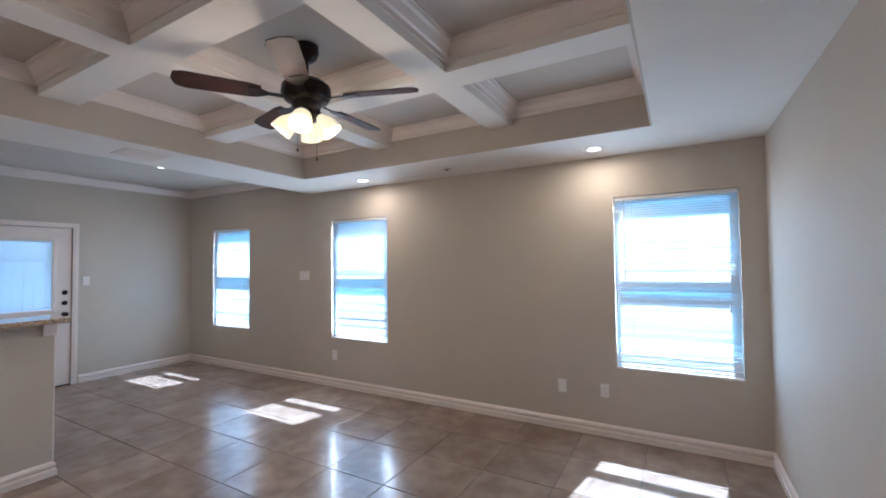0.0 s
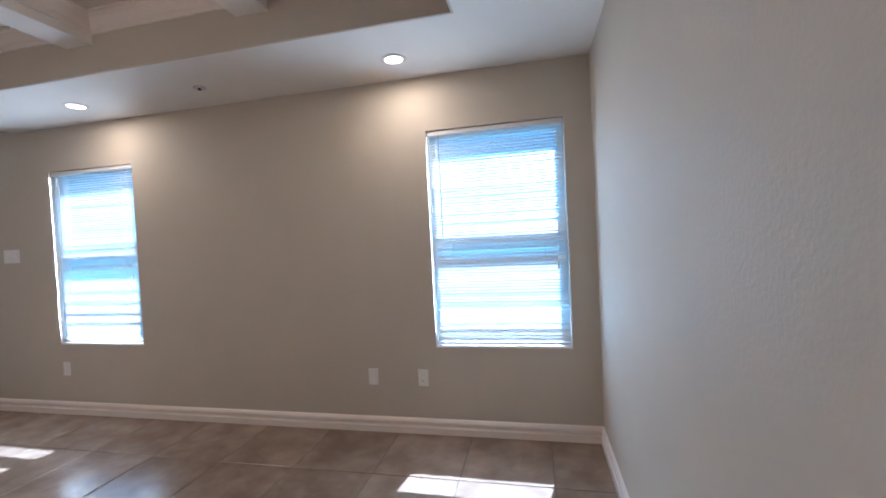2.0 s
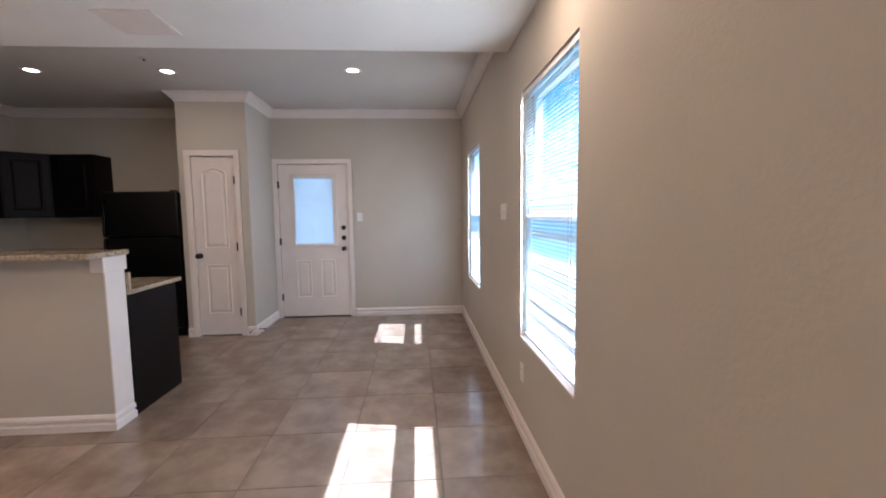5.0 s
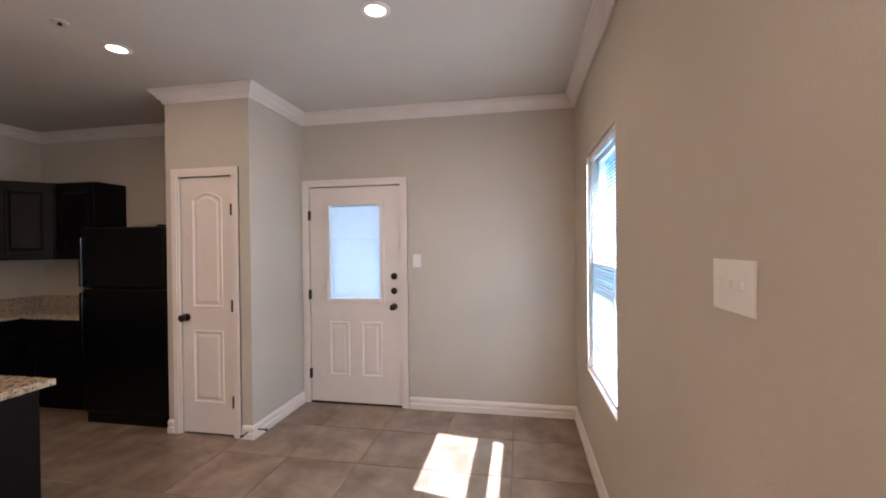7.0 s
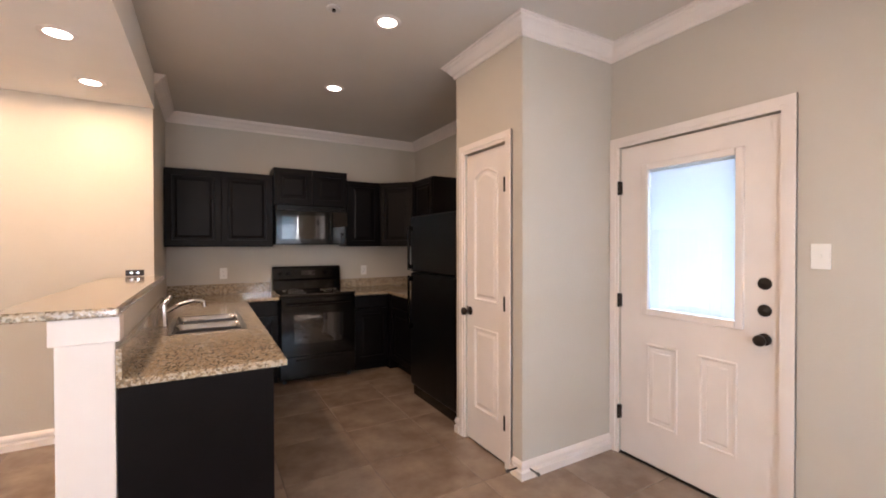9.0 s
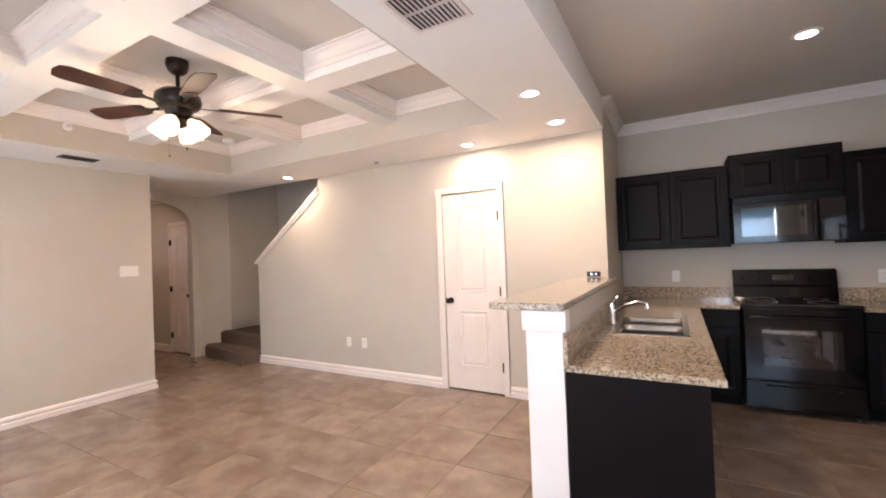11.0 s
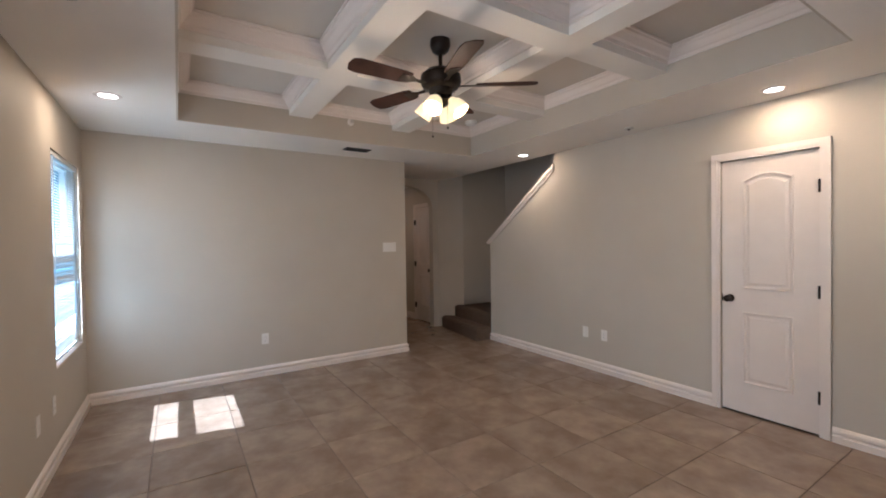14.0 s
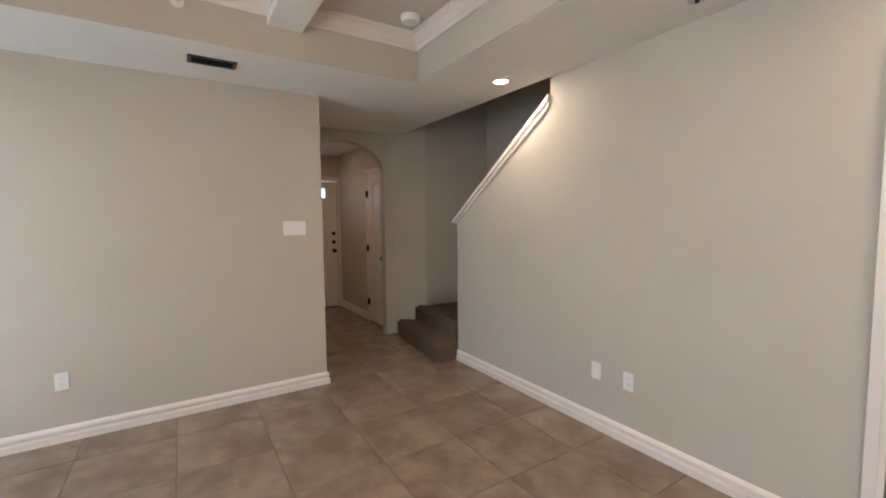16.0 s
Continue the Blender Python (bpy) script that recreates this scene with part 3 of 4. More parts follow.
# ---- ceiling fixtures ----
CANS = [(-0.32, 3.96, Z1), (-2.77, 3.94, Z1), (-2.76, 0.03, Z1), (-0.24, 0.02, Z1), (-3.66, 0.93, Z1), (-3.65, 0.21, Z1), (-5.25, 0.14, Z2), (-5.25, 1.34, Z2), (-5.17, 3.07, Z2), (3.05, 0.80, Z1)]
for x, y, z in CANS:
    c = thing("recessed_light", "lit round recessed downlight with white ring", "ceiling light", "recessed lights")
    part("ring", lathe(bmesh.new(), [(0.052, 0), (0.055, -0.006), (0.075, -0.006), (0.082, -0.001), (0.082, 0)], pose(x, y, z)), TRIM, c, "", True)
    part("lens", cyl(bmesh.new(), (x, y, z - 0.004), (x, y, z - 0.0005), 0.054), BULB, c, "glowing lens")
    s = new("can_lamp", bpy.data.lights.new("can_lamp", "AREA"))
    s.data.shape, s.data.size = "DISK", 0.10
    s.data.energy, s.data.color = CAN_W * (0.45 if x > 1 else 0.3 if x < -5 and y < 2 else 1.0), WARM if x < 1 else (1.0, 0.58, 0.30)
    s.matrix_world = pose(x, y, z - 0.012)

fan = thing("ceiling_fan", "dark bronze five-blade ceiling fan with lit frosted shades", "ceiling fan", m=pose(-1.575, 2.045, -0.05))
part("canopy", lathe(bmesh.new(), [(0, 2.84), (0.068, 2.84), (0.07, 2.80), (0.055, 2.765), (0.03, 2.745), (0, 2.742)]), BRONZE, fan, "", True)
part("downrod", cyl(bmesh.new(), (0, 0, 2.62), (0, 0, 2.75), 0.013), BRONZE, fan, "", True)
part("motor_housing", lathe(bmesh.new(), [(0, 2.655), (0.03, 2.655), (0.045, 2.64), (0.10, 2.63), (0.135, 2.60), (0.14, 2.555), (0.12, 2.52), (0.085, 2.505), (0.075, 2.47), (0.055, 2.455), (0, 2.45)]), BRONZE, fan, "", True)
def blade():
    bm = bmesh.new()
    pts = [(0.24, -0.05), (0.30, -0.062), (0.60, -0.07), (0.645, -0.055), (0.66, 0.0), (0.645, 0.055), (0.60, 0.07), (0.30, 0.062), (0.24, 0.05)]
    prism(bm, pts, -0.003, 0.003, "z")
    bmesh.ops.transform(bm, matrix=pose(0, 0, 0, 12), verts=bm.verts[:])
    return finish(bm, "blade", BLADE_TOP)
def arm():
    bm = bmesh.new()
    prism(bm, [(0.09, -0.018), (0.20, -0.012), (0.25, -0.04), (0.31, -0.035), (0.31, 0.035), (0.25, 0.04), (0.20, 0.012), (0.09, 0.018)], -0.009, -0.004, "z")
    bmesh.ops.transform(bm, matrix=pose(0, 0, 0, 12), verts=bm.verts[:])
    return finish(bm, "blade_arm", BRONZE)
bme, ame = blade(), arm()
for i in range(5):
    m = pose(0, 0, 2.535, 0, 0, 20 + 72 * i)
    b = share("blade", bme, fan, m)
    tagged(b, "dark walnut fan blade")
    share("blade_arm", ame, b, Matrix.Identity(4))
part("light_fitter", lathe(bmesh.new(), [(0, 2.46), (0.06, 2.455), (0.07, 2.43), (0.045, 2.40), (0.02, 2.385), (0, 2.38)]), BRONZE, fan, "", True)
for i in range(4):
    a = radians(35 + 90 * i)
    m = pose(0.075 * math.cos(a), 0.075 * math.sin(a), 2.43) @ Matrix.Rotation(a, 4, "Z") @ Matrix.Rotation(radians(-38), 4, "Y")
    bm = lathe(bmesh.new(), [(0.022, 0.005), (0.03, -0.012), (0.048, -0.035), (0.058, -0.07), (0.062, -0.112), (0.059, -0.112), (0.054, -0.07), (0.044, -0.037), (0.02, -0.012)], m)
    sh = part("shade", bm, SHADE, fan, "lit frosted glass bell shade", True)
    part("socket", cyl(bmesh.new(), m @ Vector((0, 0, 0.03)), m @ Vector((0, 0, -0.012)), 0.022), BRONZE, sh)
    p = new("fan_bulb", bpy.data.lights.new("fan_bulb", "POINT"))
    p.data.energy, p.data.color, p.data.shadow_soft_size = FAN_W, WARM, 0.03
    p.matrix_world = Matrix.Translation((-1.575, 2.045, -0.05)) @ m @ Matrix.Translation((0, 0, -0.135))
for dx, dy, z in ((0.03, 0.05, 2.20), (-0.05, -0.02, 2.25)):
    bm = cyl(bmesh.new(), (dx, dy, z), (dx, dy, 2.42), 0.0012, seg=6)
    lathe(bm, [(0, z - 0.02), (0.006, z - 0.015), (0.007, z - 0.005), (0, z)], Matrix.Translation((dx, dy, 0)), seg=10)
    part("pull_chain", bm, BRONZE, fan)

def vent(name, x0, x1, y0, y1, z, n, along, label, dark=DARK):
    v = thing(name, label, "vent")
    e = 0.022
    part("frame", boxes((x0, x0 + e, y0, y1, z - 0.008, z - 0.0005), (x1 - e, x1, y0, y1, z - 0.008, z - 0.0005), (x0 + e, x1 - e, y0, y0 + e, z - 0.008, z - 0.0005), (x0 + e, x1 - e, y1 - e, y1, z - 0.008, z - 0.0005)), TRIM if dark is not DARK else GRILLE, v)
    # flat dark sheet paints the shade of a duct that isn't modelled
    part("backing", boxes((x0 + e, x1 - e, y0 + e, y1 - e, z - 0.002, z - 0.0008)), DARK if dark is DARK else GRILLE, v, "dark plate standing for the duct's shade")
    for i in range(n):
        u = (i + 0.5) / n
        if along == "y":
            x = x0 + e + u * (x1 - x0 - 2 * e)
            bm = prism(bmesh.new(), [(x + 0.010, z - 0.003), (x - 0.009, z - 0.015), (x - 0.011, z - 0.015), (x + 0.008, z - 0.003)], y0 + e, y1 - e)
        else:
            y = y0 + e + u * (y1 - y0 - 2 * e)
            bm = prism(bmesh.new(), [(y - 0.005, z - 0.003), (y + 0.004, z - 0.010), (y + 0.006, z - 0.010), (y - 0.003, z - 0.003)], x0 + e, x1 - e, "x")
        part("slat", bm, TRIM if dark is not DARK else GRILLE, v)
    part("divider", boxes(((x0 + x1) / 2 - 0.006, (x0 + x1) / 2 + 0.006, y0 + e, y1 - e, z - 0.009, z - 0.002)) if along == "x" else boxes((x0 + e, x1 - e, (y0 + y1) / 2 - 0.006, (y0 + y1) / 2 + 0.006, z - 0.009, z - 0.002)), TRIM if dark is not DARK else GRILLE, v)
vent("ceiling_vent", -3.73, -3.44, 1.96, 2.27, Z1, 11, "y", "white square supply register in the soffit", None)
vent("return_vent", 0.36, 0.50, 1.74, 2.02, Z1, 6, "y", "dark grey narrow vent grille in the soffit")
def sprinkler(x, y, z, label="small round ceiling sprinkler cover"):
    s = thing("sprinkler", label, "sprinkler", "ceiling sprinklers")
    part("plate", lathe(bmesh.new(), [(0, 0), (0.04, 0), (0.04, -0.008), (0.03, -0.012), (0.02, -0.008), (0, -0.008)], pose(x, y, z)), METALGREY, s, "", True)
    part("head", cyl(bmesh.new(), (x, y, z - 0.008), (x, y, z - 0.02), 0.010), BRONZE, s)
sprinkler(-1.70, 3.94, Z1)
sprinkler(-1.63, 0.0, Z1)
sprinkler(-4.93, 1.33, Z2)
s = thing("sidewall_sprinkler", "white sidewall sprinkler on the tray side", "sprinkler", "ceiling sprinklers")
part("plate", lathe(bmesh.new(), [(0, 0), (0.035, 0), (0.033, 0.008), (0.012, 0.012), (0.012, 0.04), (0, 0.042)], pose(TX1 - 0.012, 2.063, 2.655, 0, -90, 0)), PLATE, s, "", True)
part("deflector", boxes((TX1 - 0.062, TX1 - 0.054, 2.045, 2.081, 2.64, 2.67)), METALGREY, s)
det = thing("smoke_detector", "round white smoke detector on the coffer ceiling", "smoke detector")
part("body", lathe(bmesh.new(), [(0, 2.84), (0.065, 2.84), (0.066, 2.82), (0.055, 2.80), (0.03, 2.795), (0, 2.795)], pose(-0.15, 0.735, -0.05)), PLATE, det, "", True)

# ---- wall plates ----
def plate(kind, at, n, w=0.072, label="", gang=1):
    """at: place of the plate's back centre; n: the way it faces."""
    ang = math.degrees(math.atan2(n[1], n[0])) - 90
    ob = thing(kind, label, "switch" if "switch" in kind else "outlet", "wall plates", pose(*at, 0, 0, ang))
    part("cover", boxes((-w / 2, w / 2, 0, 0.006, -0.058, 0.058), bev=0.002), PLATE, ob)
    for g in range(gang):
        x = (g - (gang - 1) / 2) * 0.046
        if "switch" in kind:
            part("toggle", boxes((x - 0.0045, x + 0.0045, 0.006, 0.012, -0.006, 0.012), bev=0.001), PLATE, ob)
        elif "blank" not in kind:
            for z in (-0.02, 0.02):
                r = part("receptacle", lathe(bmesh.new(), [(0, 0.007), (0.016, 0.007), (0.017, 0.0055)], pose(x, 0, z) @ pose(0, 0, 0, -90)), PLATE, ob, "", True)
                part("slot", boxes((x - 0.007, x - 0.005, 0.0071, 0.0076, z - 0.004, z + 0.005), (x + 0.005, x + 0.007, 0.0071, 0.0076, z - 0.004, z + 0.005)), DARK, r)
    return ob
O = "white duplex outlet plate low on the beige wall"
for x in (-0.33, -3.53):
    plate("wall_outlet", (x, YN, 0.39), (0, -1), label=O)
plate("blank_plate", (-0.70, YN, 0.39), (0, -1), label="plain white blank wall plate")
plate("wall_outlet", (-1.18, YS, 0.40), (0, 1), label=O)
plate("blank_plate", (-0.94, YS, 0.40), (0, 1), label="plain white blank wall plate")
plate("wall_outlet", (XE, 2.80, 0.40), (-1, 0), label=O)
plate("light_switch", (XE, 1.307, 1.365), (-1, 0), 0.18, "white three-gang light switch plate", 3)
plate("light_switch", (-4.067, YN, 1.385), (0, -1), 0.18, "white three-gang light switch plate", 3)
plate("light_switch", (XW, 2.895, 1.347), (1, 0), 0.072, "white light switch beside the back door")
plate("wall_outlet", (-4.45, YK, 1.10), (0, 1), label="white outlet above the granite backsplash")
plate("wall_outlet", (-6.0, YK, 1.09), (0, 1), label="white outlet above the granite backsplash")
st = thing("door_stop", "dark bronze rigid door stop on the baseboard", "door stop")
part("rod", cyl(bmesh.new(), (-5.98, PY1 + 0.012, 0.055), (-5.98, PY1 + 0.075, 0.055), 0.005, seg=10), BRONZE, st)
part("tip", cyl(bmesh.new(), (-5.98, PY1 + 0.075, 0.055), (-5.98, PY1 + 0.09, 0.055), 0.010, seg=12), SCREEN, st, "black rubber tip")
st = thing("door_stop", "dark bronze rigid door stop on the baseboard", "door stop")
part("rod", cyl(bmesh.new(), (PX + 0.012, 1.735, 0.055), (PX + 0.075, 1.735, 0.055), 0.005, seg=10), BRONZE, st)
part("tip", cyl(bmesh.new(), (PX + 0.075, 1.735, 0.055), (PX + 0.09, 1.735, 0.055), 0.010, seg=12), SCREEN, st, "black rubber tip")

ho = thing("bar_outlet", "dark bronze horizontal outlet plate above the bar", "outlet", "wall plates", pose(-3.82, YS, 1.192))
part("cover", boxes((-0.058, 0.058, 0, 0.006, -0.022, 0.022), bev=0.002), BRONZE, ho)
for x in (-0.02, 0.02):
    part("receptacle", cyl(bmesh.new(), (x, 0.005, 0), (x, 0.008, 0), 0.011, seg=16), STEEL, ho)

# ---- kitchen ----
CT = 0.885
def cab_door(parent, x0, x1, z0, z1, y, name="door"):
    """A recessed-panel front facing local +y."""
    bm = bmesh.new()
    loops = [(0.0, 0.0), (0.0, 0.018), (0.003, 0.02), (0.055, 0.02), (0.058, 0.005), (0.08, 0.005), (0.10, 0.013)]
    rings = [[bm.verts.new((a, y + h, c)) for a, c in rect(x0 + d, x1 - d, z0 + d, z1 - d)] for d, h in loops]
    for a, b in zip(rings, rings[1:]):
        for k in range(4):
            bm.faces.new((a[k], a[(k + 1) % 4], b[(k + 1) % 4], b[k]))
    bm.faces.new(rings[0])
    bm.faces.new(rings[-1])
    return part(name, bm, CAB, parent)
def cabinet(name, w, d, z0, z1, m, doors=1, label="", drawer=0.0):
    c = thing(name, label, "cabinet", "kitchen cabinets", m)
    toe = 0.10 if z0 < 0.05 else 0.0
    bm = boxes((-w / 2, w / 2, 0, d - 0.021, z0 + toe, z1))
    if toe:
        box(bm, -w / 2, w / 2, 0, d - 0.09, z0, z0 + toe)
    part("body", bm, CAB, c)
    zz = z1 - 0.012
    if drawer:
        part("drawer_front", boxes((-w / 2 + 0.008, w / 2 - 0.008, d - 0.021, d, zz - drawer, zz), bev=0.003), CAB, c)
        zz -= drawer + 0.008
    n = doors
    for i in range(n):
        a = -w / 2 + 0.006 + i * (w - 0.012) / n
        cab_door(c, a + 0.002, a + (w - 0.012) / n - 0.002, z0 + toe + 0.012, zz, d - 0.021)
    return c
def south(x0, x1):
    return pose((x0 + x1) / 2, YK + 0.002, 0)
UL = "dark espresso wall cabinet with recessed-panel doors"
cabinet("wall_cabinet", 0.96, 0.32, 1.385, 2.14, south(-4.905, -3.945), 2, UL)
cabinet("wall_cabinet", 0.78, 0.36, 1.83, 2.22, south(-5.69, -4.91), 2, "dark espresso short cabinet above the microwave")
cabinet("wall_cabinet", 0.40, 0.32, 1.385, 2.14, south(-6.095, -5.695), 1, UL)
c = thing("corner_wall_cabinet", "dark espresso diagonal corner wall cabinet", "cabinet", "kitchen cabinets")
part("body", prism(bmesh.new(), [(XW + 0.003, YK + 0.003), (-6.1, YK + 0.003), (-6.1, YK + 0.30), (-6.40, -0.70), (XW + 0.003, -0.70)], 1.385, 2.14, "z"), CAB, c)
dm = pose(-6.25, -0.86, 0, 0, 0, -45)
d = cab_door(c, -0.20, 0.20, 1.40, 2.125, 0.0)
d.matrix_basis = dm
cabinet("wall_cabinet", 0.475, 0.33, 1.385, 2.14, pose(XW + 0.002, -0.461, 0, 0, 0, -90), 1, "dark espresso wall cabinet beside the refrigerator")
BL = "dark espresso base cabinet under the granite counter"
cabinet("base_cabinet", 0.30, 0.60, 0, CT - 0.03, south(-4.915, -4.615), 1, BL, 0.14)
cabinet("base_cabinet", 0.40, 0.60, 0, CT - 0.03, south(-6.09, -5.69), 1, BL, 0.14)
cabinet("base_cabinet", 0.80, 0.61, 0, CT - 0.03, pose(XW + 0.002, -0.29, 0, 0, 0, -90), 1, BL, 0.14)
c = thing("corner_base_cabinet", BL, "cabinet", "kitchen cabinets")
part("body", boxes((XW + 0.003, -6.092, YK + 0.003, -0.692, 0, CT - 0.03)), CAB, c)
# peninsula: fronts to the west
for k, (y0, y1) in enumerate(((-0.70, 0.08), (0.085, 0.865), (0.87, 1.655))):
    cabinet("base_cabinet", y1 - y0, 0.56, 0, CT - 0.03, pose(-3.992, (y0 + y1) / 2, 0, 0, 0, 90), 2, "dark espresso sink peninsula cabinet", 0.14)
solid("cabinet_end_panel", boxes((-4.56, -3.995, 1.656, 1.672, 0.002, CT - 0.03), bev=0.002), CAB, "dark espresso flat end panel of the peninsula", "cabinet panel")
# granite tops with the sink cut-out
SX0, SX1, SY0, SY1 = -4.50, -4.10, 0.16, 0.86
def rounded_bar(*bs):
    return boxes(*bs, bev=0.004)
cw = thing("granite_countertop", "speckled brown granite kitchen counter with backsplash", "countertop")
CX0, CX1, CY1 = -4.615, -3.992, 1.69
bm = bmesh.new()
out, inn = rect(CX0, CX1, YK + 0.002, CY1), rect(SX0, SX1, SY0, SY1)
g = [[bm.verts.new((x, y, z)) for x, y in q] for q, z in ((out, CT - 0.03), (out, CT - 0.004), (inset(out, 0.004), CT), (inn, CT), (inn, CT - 0.03))]
for a, b in zip(g, g[1:] + g[:1]):
    for k in range(4):
        bm.faces.new((a[k], a[(k + 1) % 4], b[(k + 1) % 4], b[k]))
part("top", bm, GRANITE, cw)
part("top", boxes((-4.915, CX0 - 0.001, YK + 0.002, YK + 0.635, CT - 0.03, CT)), GRANITE, cw)
part("top", boxes((XW + 0.002, -5.69, YK + 0.002, YK + 0.635, CT - 0.03, CT), (XW + 0.002, -6.07, YK + 0.635, 0.11, CT - 0.03, CT)), GRANITE, cw)
part("backsplash", boxes((-4.012, -3.9925, -0.115, CY1, CT, 1.005)), GRANITE, cw, "granite upstand on the half wall")
part("backsplash", boxes((-4.91, -3.945, YK + 0.001, YK + 0.02, CT, CT + 0.105)), GRANITE, cw)
part("backsplash", boxes((XW + 0.02, -5.69, YK + 0.001, YK + 0.02, CT, CT + 0.105), (XW + 0.001, XW + 0.02, YK + 0.001, 0.11, CT, CT + 0.105)), GRANITE, cw)
bar = boxes((-4.005, -3.635, YS + 0.003, 1.70, 1.13, 1.165), bev=0.008)
solid("granite_bar_top", bar, GRANITE, "raised speckled granite bar top on the half wall", "bar top")
sk = thing("kitchen_sink", "double-bowl stainless steel sink set in granite", "sink")
def bowl(y0, y1):
    bm = bmesh.new()
    prof = [(0.0, 0.0), (0.012, -0.02), (0.02, -0.15), (0.05, -0.17)]
    rings = []
    for ins, z in prof:
        a, b, c2, d2 = SX0 + 0.015 + ins, SX1 - 0.015 - ins, y0 + ins, y1 - ins
        r, pts = 0.05, []
        for cx, cy, s in ((b - r, d2 - r, 0), (a + r, d2 - r, 90), (a + r, c2 + r, 180), (b - r, c2 + r, 270)):
            pts += [(cx + r * math.cos(radians(s + k * 22.5)), cy + r * math.sin(radians(s + k * 22.5))) for k in range(5)]
        rings.append([bm.verts.new((x, y, CT + 0.003 + z)) for x, y in pts])
    k = len(rings[0])
    for a, b in zip(rings, rings[1:]):
        for i in range(k):
            bm.faces.new((a[i], a[(i + 1) % k], b[(i + 1) % k], b[i]))
    bm.faces.new(rings[-1])
    part("bowl", bm, STEEL, sk, "", True)
    part("drain", lathe(bmesh.new(), [(0, -0.164), (0.03, -0.164), (0.042, -0.166)], pose((SX0 + SX1) / 2, (y0 + y1) / 2, CT)), CHROME, sk, "", True)
bowl(SY0 + 0.015, 0.495)
bowl(0.525, SY1 - 0.015)
part("rim", boxes((SX0 - 0.012, SX0 + 0.018, SY0 - 0.012, SY1 + 0.012, CT, CT + 0.004), (SX1 - 0.018, SX1 + 0.012, SY0 - 0.012, SY1 + 0.012, CT, CT + 0.004), (SX0 + 0.018, SX1 - 0.018, SY0 - 0.012, SY0 + 0.018, CT, CT + 0.004), (SX0 + 0.018, SX1 - 0.018, SY1 - 0.018, SY1 + 0.012, CT, CT + 0.004), (SX0 + 0.018, SX1 - 0.018, 0.494, 0.526, CT - 0.004, CT + 0.002)), STEEL, sk)
fa = thing("kitchen_faucet", "chrome single-lever kitchen faucet behind the sink", "faucet")
fx, fy = -4.055, 0.51
part("base", lathe(bmesh.new(), [(0, CT + 0.001), (0.03, CT + 0.001), (0.03, CT + 0.012), (0.024, CT + 0.02), (0.022, CT + 0.12), (0.018, CT + 0.14), (0, CT + 0.145)], pose(fx, fy, 0)), CHROME, fa, "", True)
bm = bmesh.new()
pts = [Vector((fx - 0.02, fy, CT + 0.09)), Vector((fx - 0.09, fy, CT + 0.135)), Vector((fx - 0.17, fy, CT + 0.155)), Vector((fx - 0.22, fy, CT + 0.145))]
for a, b in zip(pts, pts[1:]):
    cyl(bm, a, b, 0.013, seg=16)
cyl(bm, pts[-1], pts[-1] + Vector((-0.004, 0, -0.035)), 0.015, seg=16)
part("spout", bm, CHROME, fa, "", True)
part("lever", cyl(bmesh.new(), (fx, fy, CT + 0.14), (fx - 0.03, fy - 0.07, CT + 0.185), 0.008, 0.006, seg=12), CHROME, fa, "", True)

# range
rg = thing("kitchen_range", "black freestanding electric range with glass cooktop", "stove")
RX0, RX1, RY0, RY1 = -5.683, -4.923, YK + 0.012, -0.69
part("body", boxes((RX0, RX1, RY0, RY1, 0.04, 0.885), bev=0.004), BLACK, rg)
part("cooktop", boxes((RX0 - 0.003, RX1 + 0.003, RY0, RY1 + 0.02, 0.885, 0.905), bev=0.006), DARKGLASS, rg)
bm = prism(bmesh.new(), [(RY0, 0.905), (RY0 + 0.10, 0.905), (RY0 + 0.075, 1.0), (RY0 + 0.085, 1.02), (RY0 + 0.06, 1.145), (RY0 + 0.04, 1.16), (RY0, 1.16)], RX0 + 0.004, RX1 - 0.004, "x")
part("back_panel", bm, BLACK, rg)
for i in range(4):
    x = RX0 + 0.09 + (i if i < 2 else i + 3.9) * 0.085
    part("control_knob", cyl(bmesh.new(), (x, RY0 + 0.07, 1.085), (x, RY0 + 0.105, 1.09), 0.021, 0.018, seg=18), BLACK, rg, "", True)
part("clock_display", boxes((-5.38, -5.23, RY0 + 0.071, RY0 + 0.077, 1.06, 1.11)), DARKGLASS, rg)
od = part("oven_door", boxes((RX0 + 0.006, RX1 - 0.006, RY1, RY1 + 0.028, 0.285, 0.865), bev=0.006), BLACK, rg)
part("oven_window", boxes((RX0 + 0.13, RX1 - 0.13, RY1 + 0.0285, RY1 + 0.031, 0.40, 0.70), bev=0.001), DARKGLASS, od, "dark glass oven window")
bm = cyl(bmesh.new(), (RX0 + 0.06, RY1 + 0.065, 0.80), (RX1 - 0.06, RY1 + 0.065, 0.80), 0.013, seg=14)
for x in (RX0 + 0.08, RX1 - 0.08):
    cyl(bm, (x, RY1 + 0.027, 0.80), (x, RY1 + 0.065, 0.80), 0.010, seg=10)
part("handle", bm, BLACK, od, "black bar handle", True)
dr = part("storage_drawer", boxes((RX0 + 0.006, RX1 - 0.006, RY1, RY1 + 0.026, 0.06, 0.272), bev=0.005), BLACK, rg)
part("handle", boxes((RX0 + 0.15, RX1 - 0.15, RY1 + 0.026, RY1 + 0.045, 0.225, 0.245), bev=0.006), BLACK, dr)
for x in (RX0 + 0.05, RX1 - 0.05):
    for y in (RY0 + 0.05, RY1 - 0.05):
        part("foot", cyl(bmesh.new(), (x, y, 0.0), (x, y, 0.045), 0.018, seg=12), SCREEN, rg)
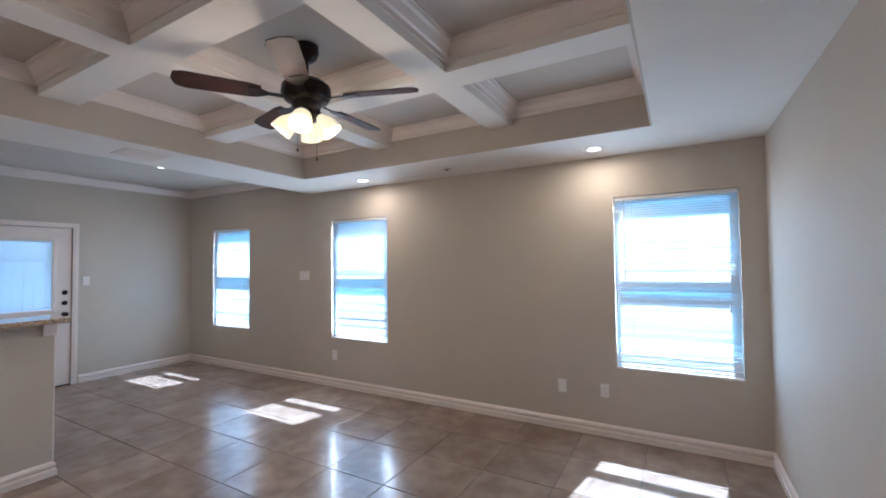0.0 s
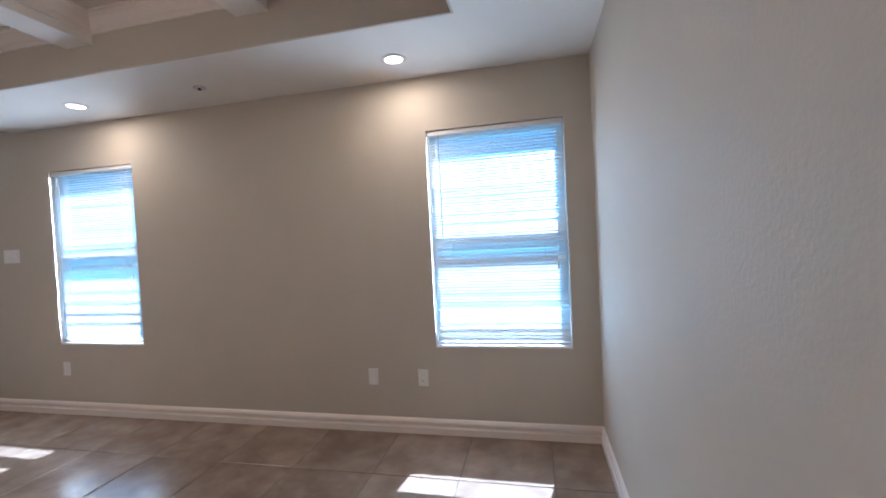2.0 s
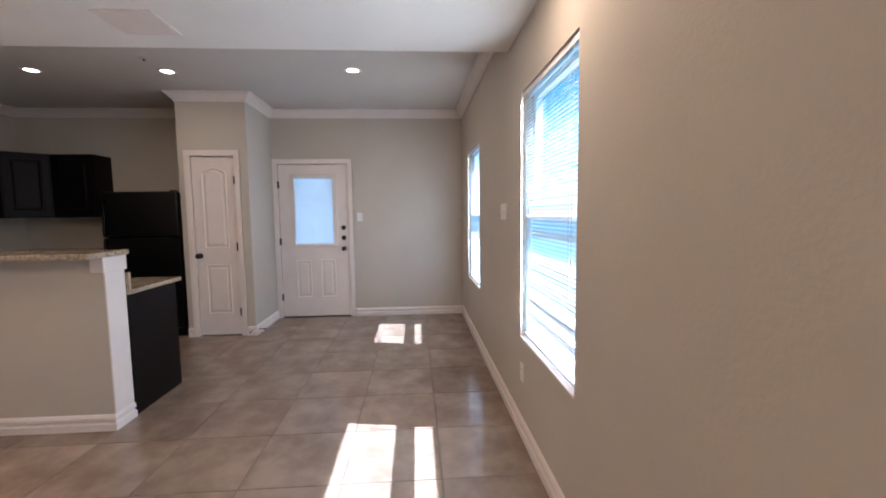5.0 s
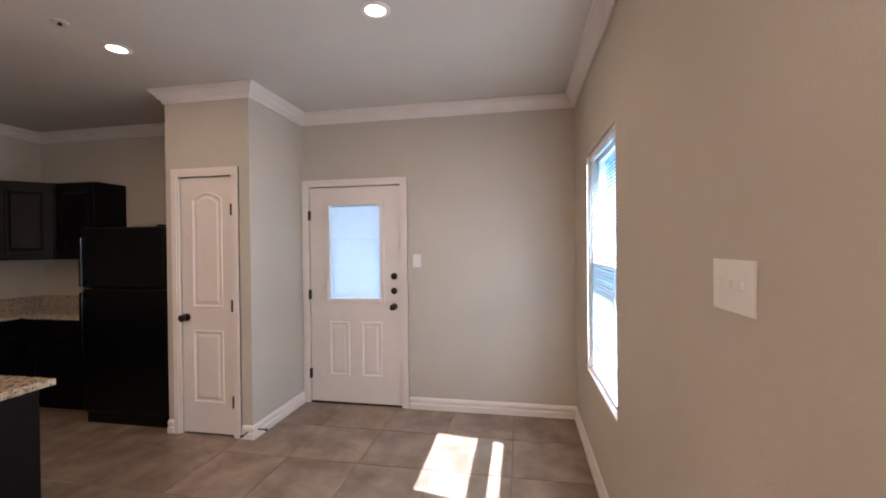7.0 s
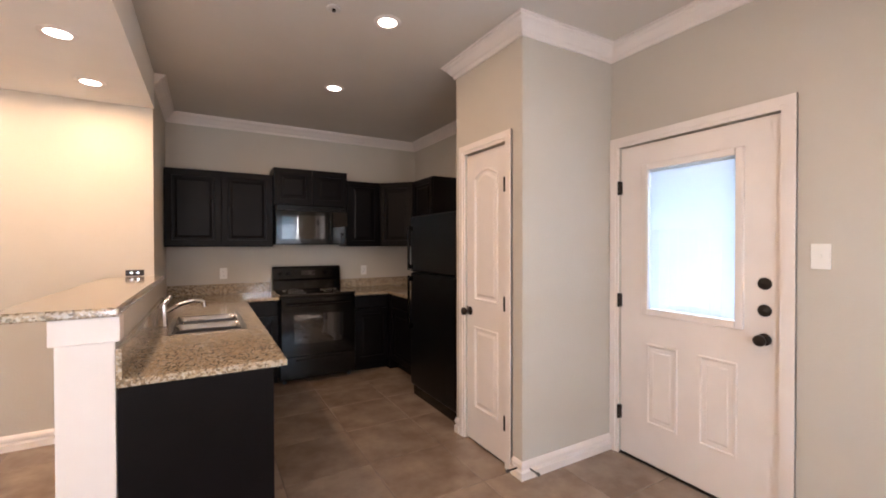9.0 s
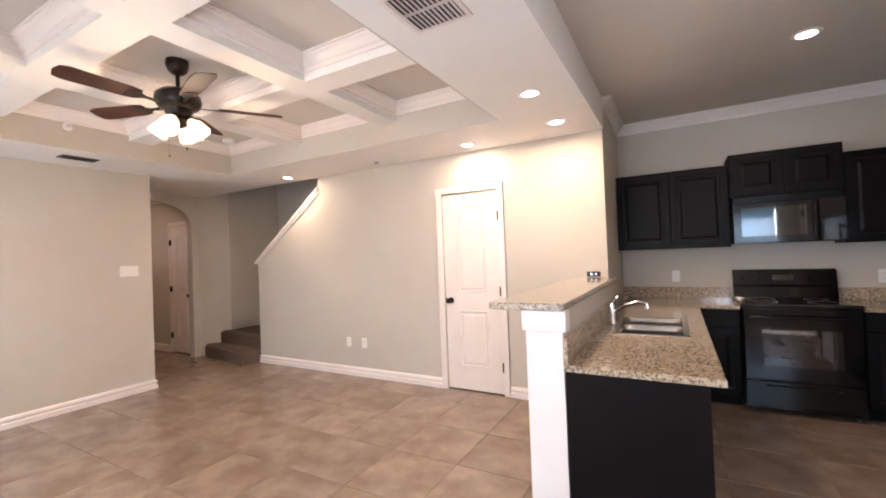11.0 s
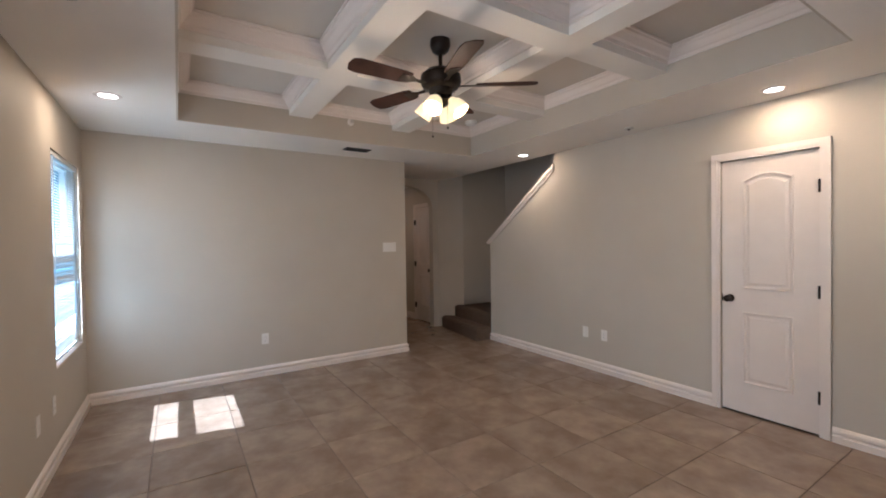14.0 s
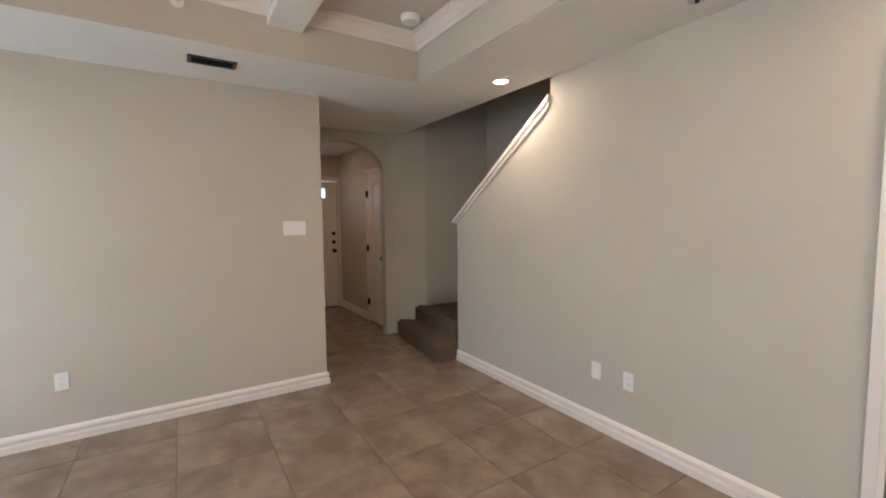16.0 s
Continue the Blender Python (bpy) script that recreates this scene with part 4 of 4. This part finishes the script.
for x, y, r in ((-5.49, -1.05, 0.08), (-5.11, -1.05, 0.10), (-5.49, -0.82, 0.10), (-5.11, -0.82, 0.08)):
    part("burner_ring", lathe(bmesh.new(), [(r - 0.003, 0.9054), (r, 0.9058), (r + 0.003, 0.9054)], pose(x, y, 0)), METALGREY, rg)
mw = thing("microwave", "black over-the-range microwave under the cabinet", "microwave")
MX0, MX1, MY1 = -5.68, -4.92, YK + 0.40
part("body", boxes((MX0, MX1, YK + 0.003, MY1 - 0.03, 1.405, 1.828), bev=0.003), BLACK, mw)
dd = part("door", boxes((MX0 + 0.17, MX1, MY1 - 0.03, MY1, 1.41, 1.765), bev=0.005), BLACK, mw)
part("window", boxes((MX0 + 0.25, MX1 - 0.06, MY1 + 0.0005, MY1 + 0.003, 1.47, 1.72)), DARKGLASS, dd)
part("handle", boxes((MX0 + 0.185, MX0 + 0.21, MY1 + 0.0, MY1 + 0.04, 1.44, 1.74), bev=0.008), BLACK, dd)
part("control_panel", boxes((MX0, MX0 + 0.167, MY1 - 0.03, MY1 - 0.002, 1.41, 1.765), bev=0.003), DARKGLASS, mw)
bm = bmesh.new()
for i in range(8):
    box(bm, MX0 + 0.02, MX1 - 0.02, MY1 - 0.03, MY1 - 0.006, 1.772 + i * 0.0065, 1.7755 + i * 0.0065)
part("vent_grille", bm, BLACKTEX, mw)
# refrigerator
fr = thing("refrigerator", "tall black top-freezer refrigerator with textured doors", "refrigerator")
FX, FY0, FY1 = -5.96, 0.14, 0.965
part("body", boxes((XW + 0.03, FX - 0.065, FY0 + 0.005, FY1 - 0.005, 0.03, 1.655), bev=0.004), BLACKTEX, fr)
part("base_grille", boxes((FX - 0.08, FX - 0.03, FY0 + 0.01, FY1 - 0.01, 0.0, 0.09)), BLACK, fr)
for nm, z0, z1, hz0, hz1 in (("freezer_door", 1.155, 1.665, 1.17, 1.58), ("fridge_door", 0.10, 1.145, 0.62, 1.12)):
    dd = part(nm, boxes((FX - 0.062, FX, FY0, FY1, z0, z1), bev=0.014), BLACKTEX, fr)
    bm = boxes((FX + 0.03, FX + 0.048, FY0 + 0.03, FY0 + 0.06, hz0, hz1), bev=0.007)
    for z in (hz0 + 0.03, hz1 - 0.03):
        box(bm, FX - 0.002, FX + 0.036, FY0 + 0.034, FY0 + 0.056, z - 0.02, z + 0.02)
    part("handle", bm, BLACK, dd, "black bar handle")
part("hinge_cover", boxes((FX - 0.08, FX - 0.01, FY1 - 0.08, FY1 - 0.02, 1.665, 1.68), bev=0.003), BLACK, fr)

# ---- outside ----
tagged(new("ground", finish(boxes((-600, 600, -600, 600, -0.5, -0.25)), "ground", CONCRETE)), "pale concrete ground outside", "ground", kind="structure")
hs = thing("neighbour_house", "pale neighbouring house with pale grey shingle roof", "house")
part("wall", boxes((-22, 14, 9.5, 16, -0.25, 1.55)), STUCCO, hs)
part("roof", prism(bmesh.new(), [(9.0, 1.5), (17.0, 1.5), (13.0, 3.55)], -22.5, 14.5, "x"), ROOF, hs)
part("fascia", boxes((-22.5, 14.5, 8.96, 8.998, 1.36, 1.52)), VINYL, hs, "white eave board")
fc = thing("back_fence", "pale grey wooden privacy fence behind the house", "fence")
for i in range(34):
    part("board", boxes((-10.5, -10.48, -1.5 + i * 0.15, -1.36 + i * 0.15, -0.25, 1.65)), STUCCO, fc)

# ---- floor tiles ----
TP, GJ = 0.52, 0.0045
me = {}
def tile(x0, x1, y0, y1, parent):
    w, d = round(x1 - x0, 4), round(y1 - y0, 4)
    if (w, d) not in me:
        bm = bmesh.new()
        e = 0.003
        lo = [bm.verts.new((sx * w / 2, sy * d / 2, -0.012)) for sx, sy in ((-1, -1), (1, -1), (1, 1), (-1, 1))]
        mi = [bm.verts.new((sx * w / 2, sy * d / 2, -0.0016)) for sx, sy in ((-1, -1), (1, -1), (1, 1), (-1, 1))]
        hi = [bm.verts.new((sx * (w / 2 - e), sy * (d / 2 - e), 0)) for sx, sy in ((-1, -1), (1, -1), (1, 1), (-1, 1))]
        for a, b in ((lo, mi), (mi, hi)):
            for i in range(4):
                bm.faces.new((a[i], a[(i + 1) % 4], b[(i + 1) % 4], b[i]))
        bm.faces.new(hi)
        me[(w, d)] = finish(bm, "tile", TILE)
    share("tile", me[(w, d)], parent, pose((x0 + x1) / 2, (y0 + y1) / 2, random.uniform(-0.0006, 0)))
floor_ob = bpy.data.objects["floor"]
def lay(ax0, ax1, ay0, ay1):
    i0, j0 = math.floor((ax0 + 2.08) / TP), math.floor((ay0 - 3.75) / TP)
    for i in range(i0, i0 + 40):
        for j in range(j0, j0 + 40):
            x0, x1 = max(ax0, -2.08 + i * TP + GJ / 2), min(ax1, -2.08 + (i + 1) * TP - GJ / 2)
            y0, y1 = max(ay0, 3.75 + j * TP + GJ / 2), min(ay1, 3.75 + (j + 1) * TP - GJ / 2)
            if x1 - x0 > 0.02 and y1 - y0 > 0.02:
                tile(x0, x1, y0, y1, floor_ob)
lay(XW, XE, YS, YN)
lay(XW, -3.94, YK, YS)
lay(XE, 3.97, YS, 1.075)
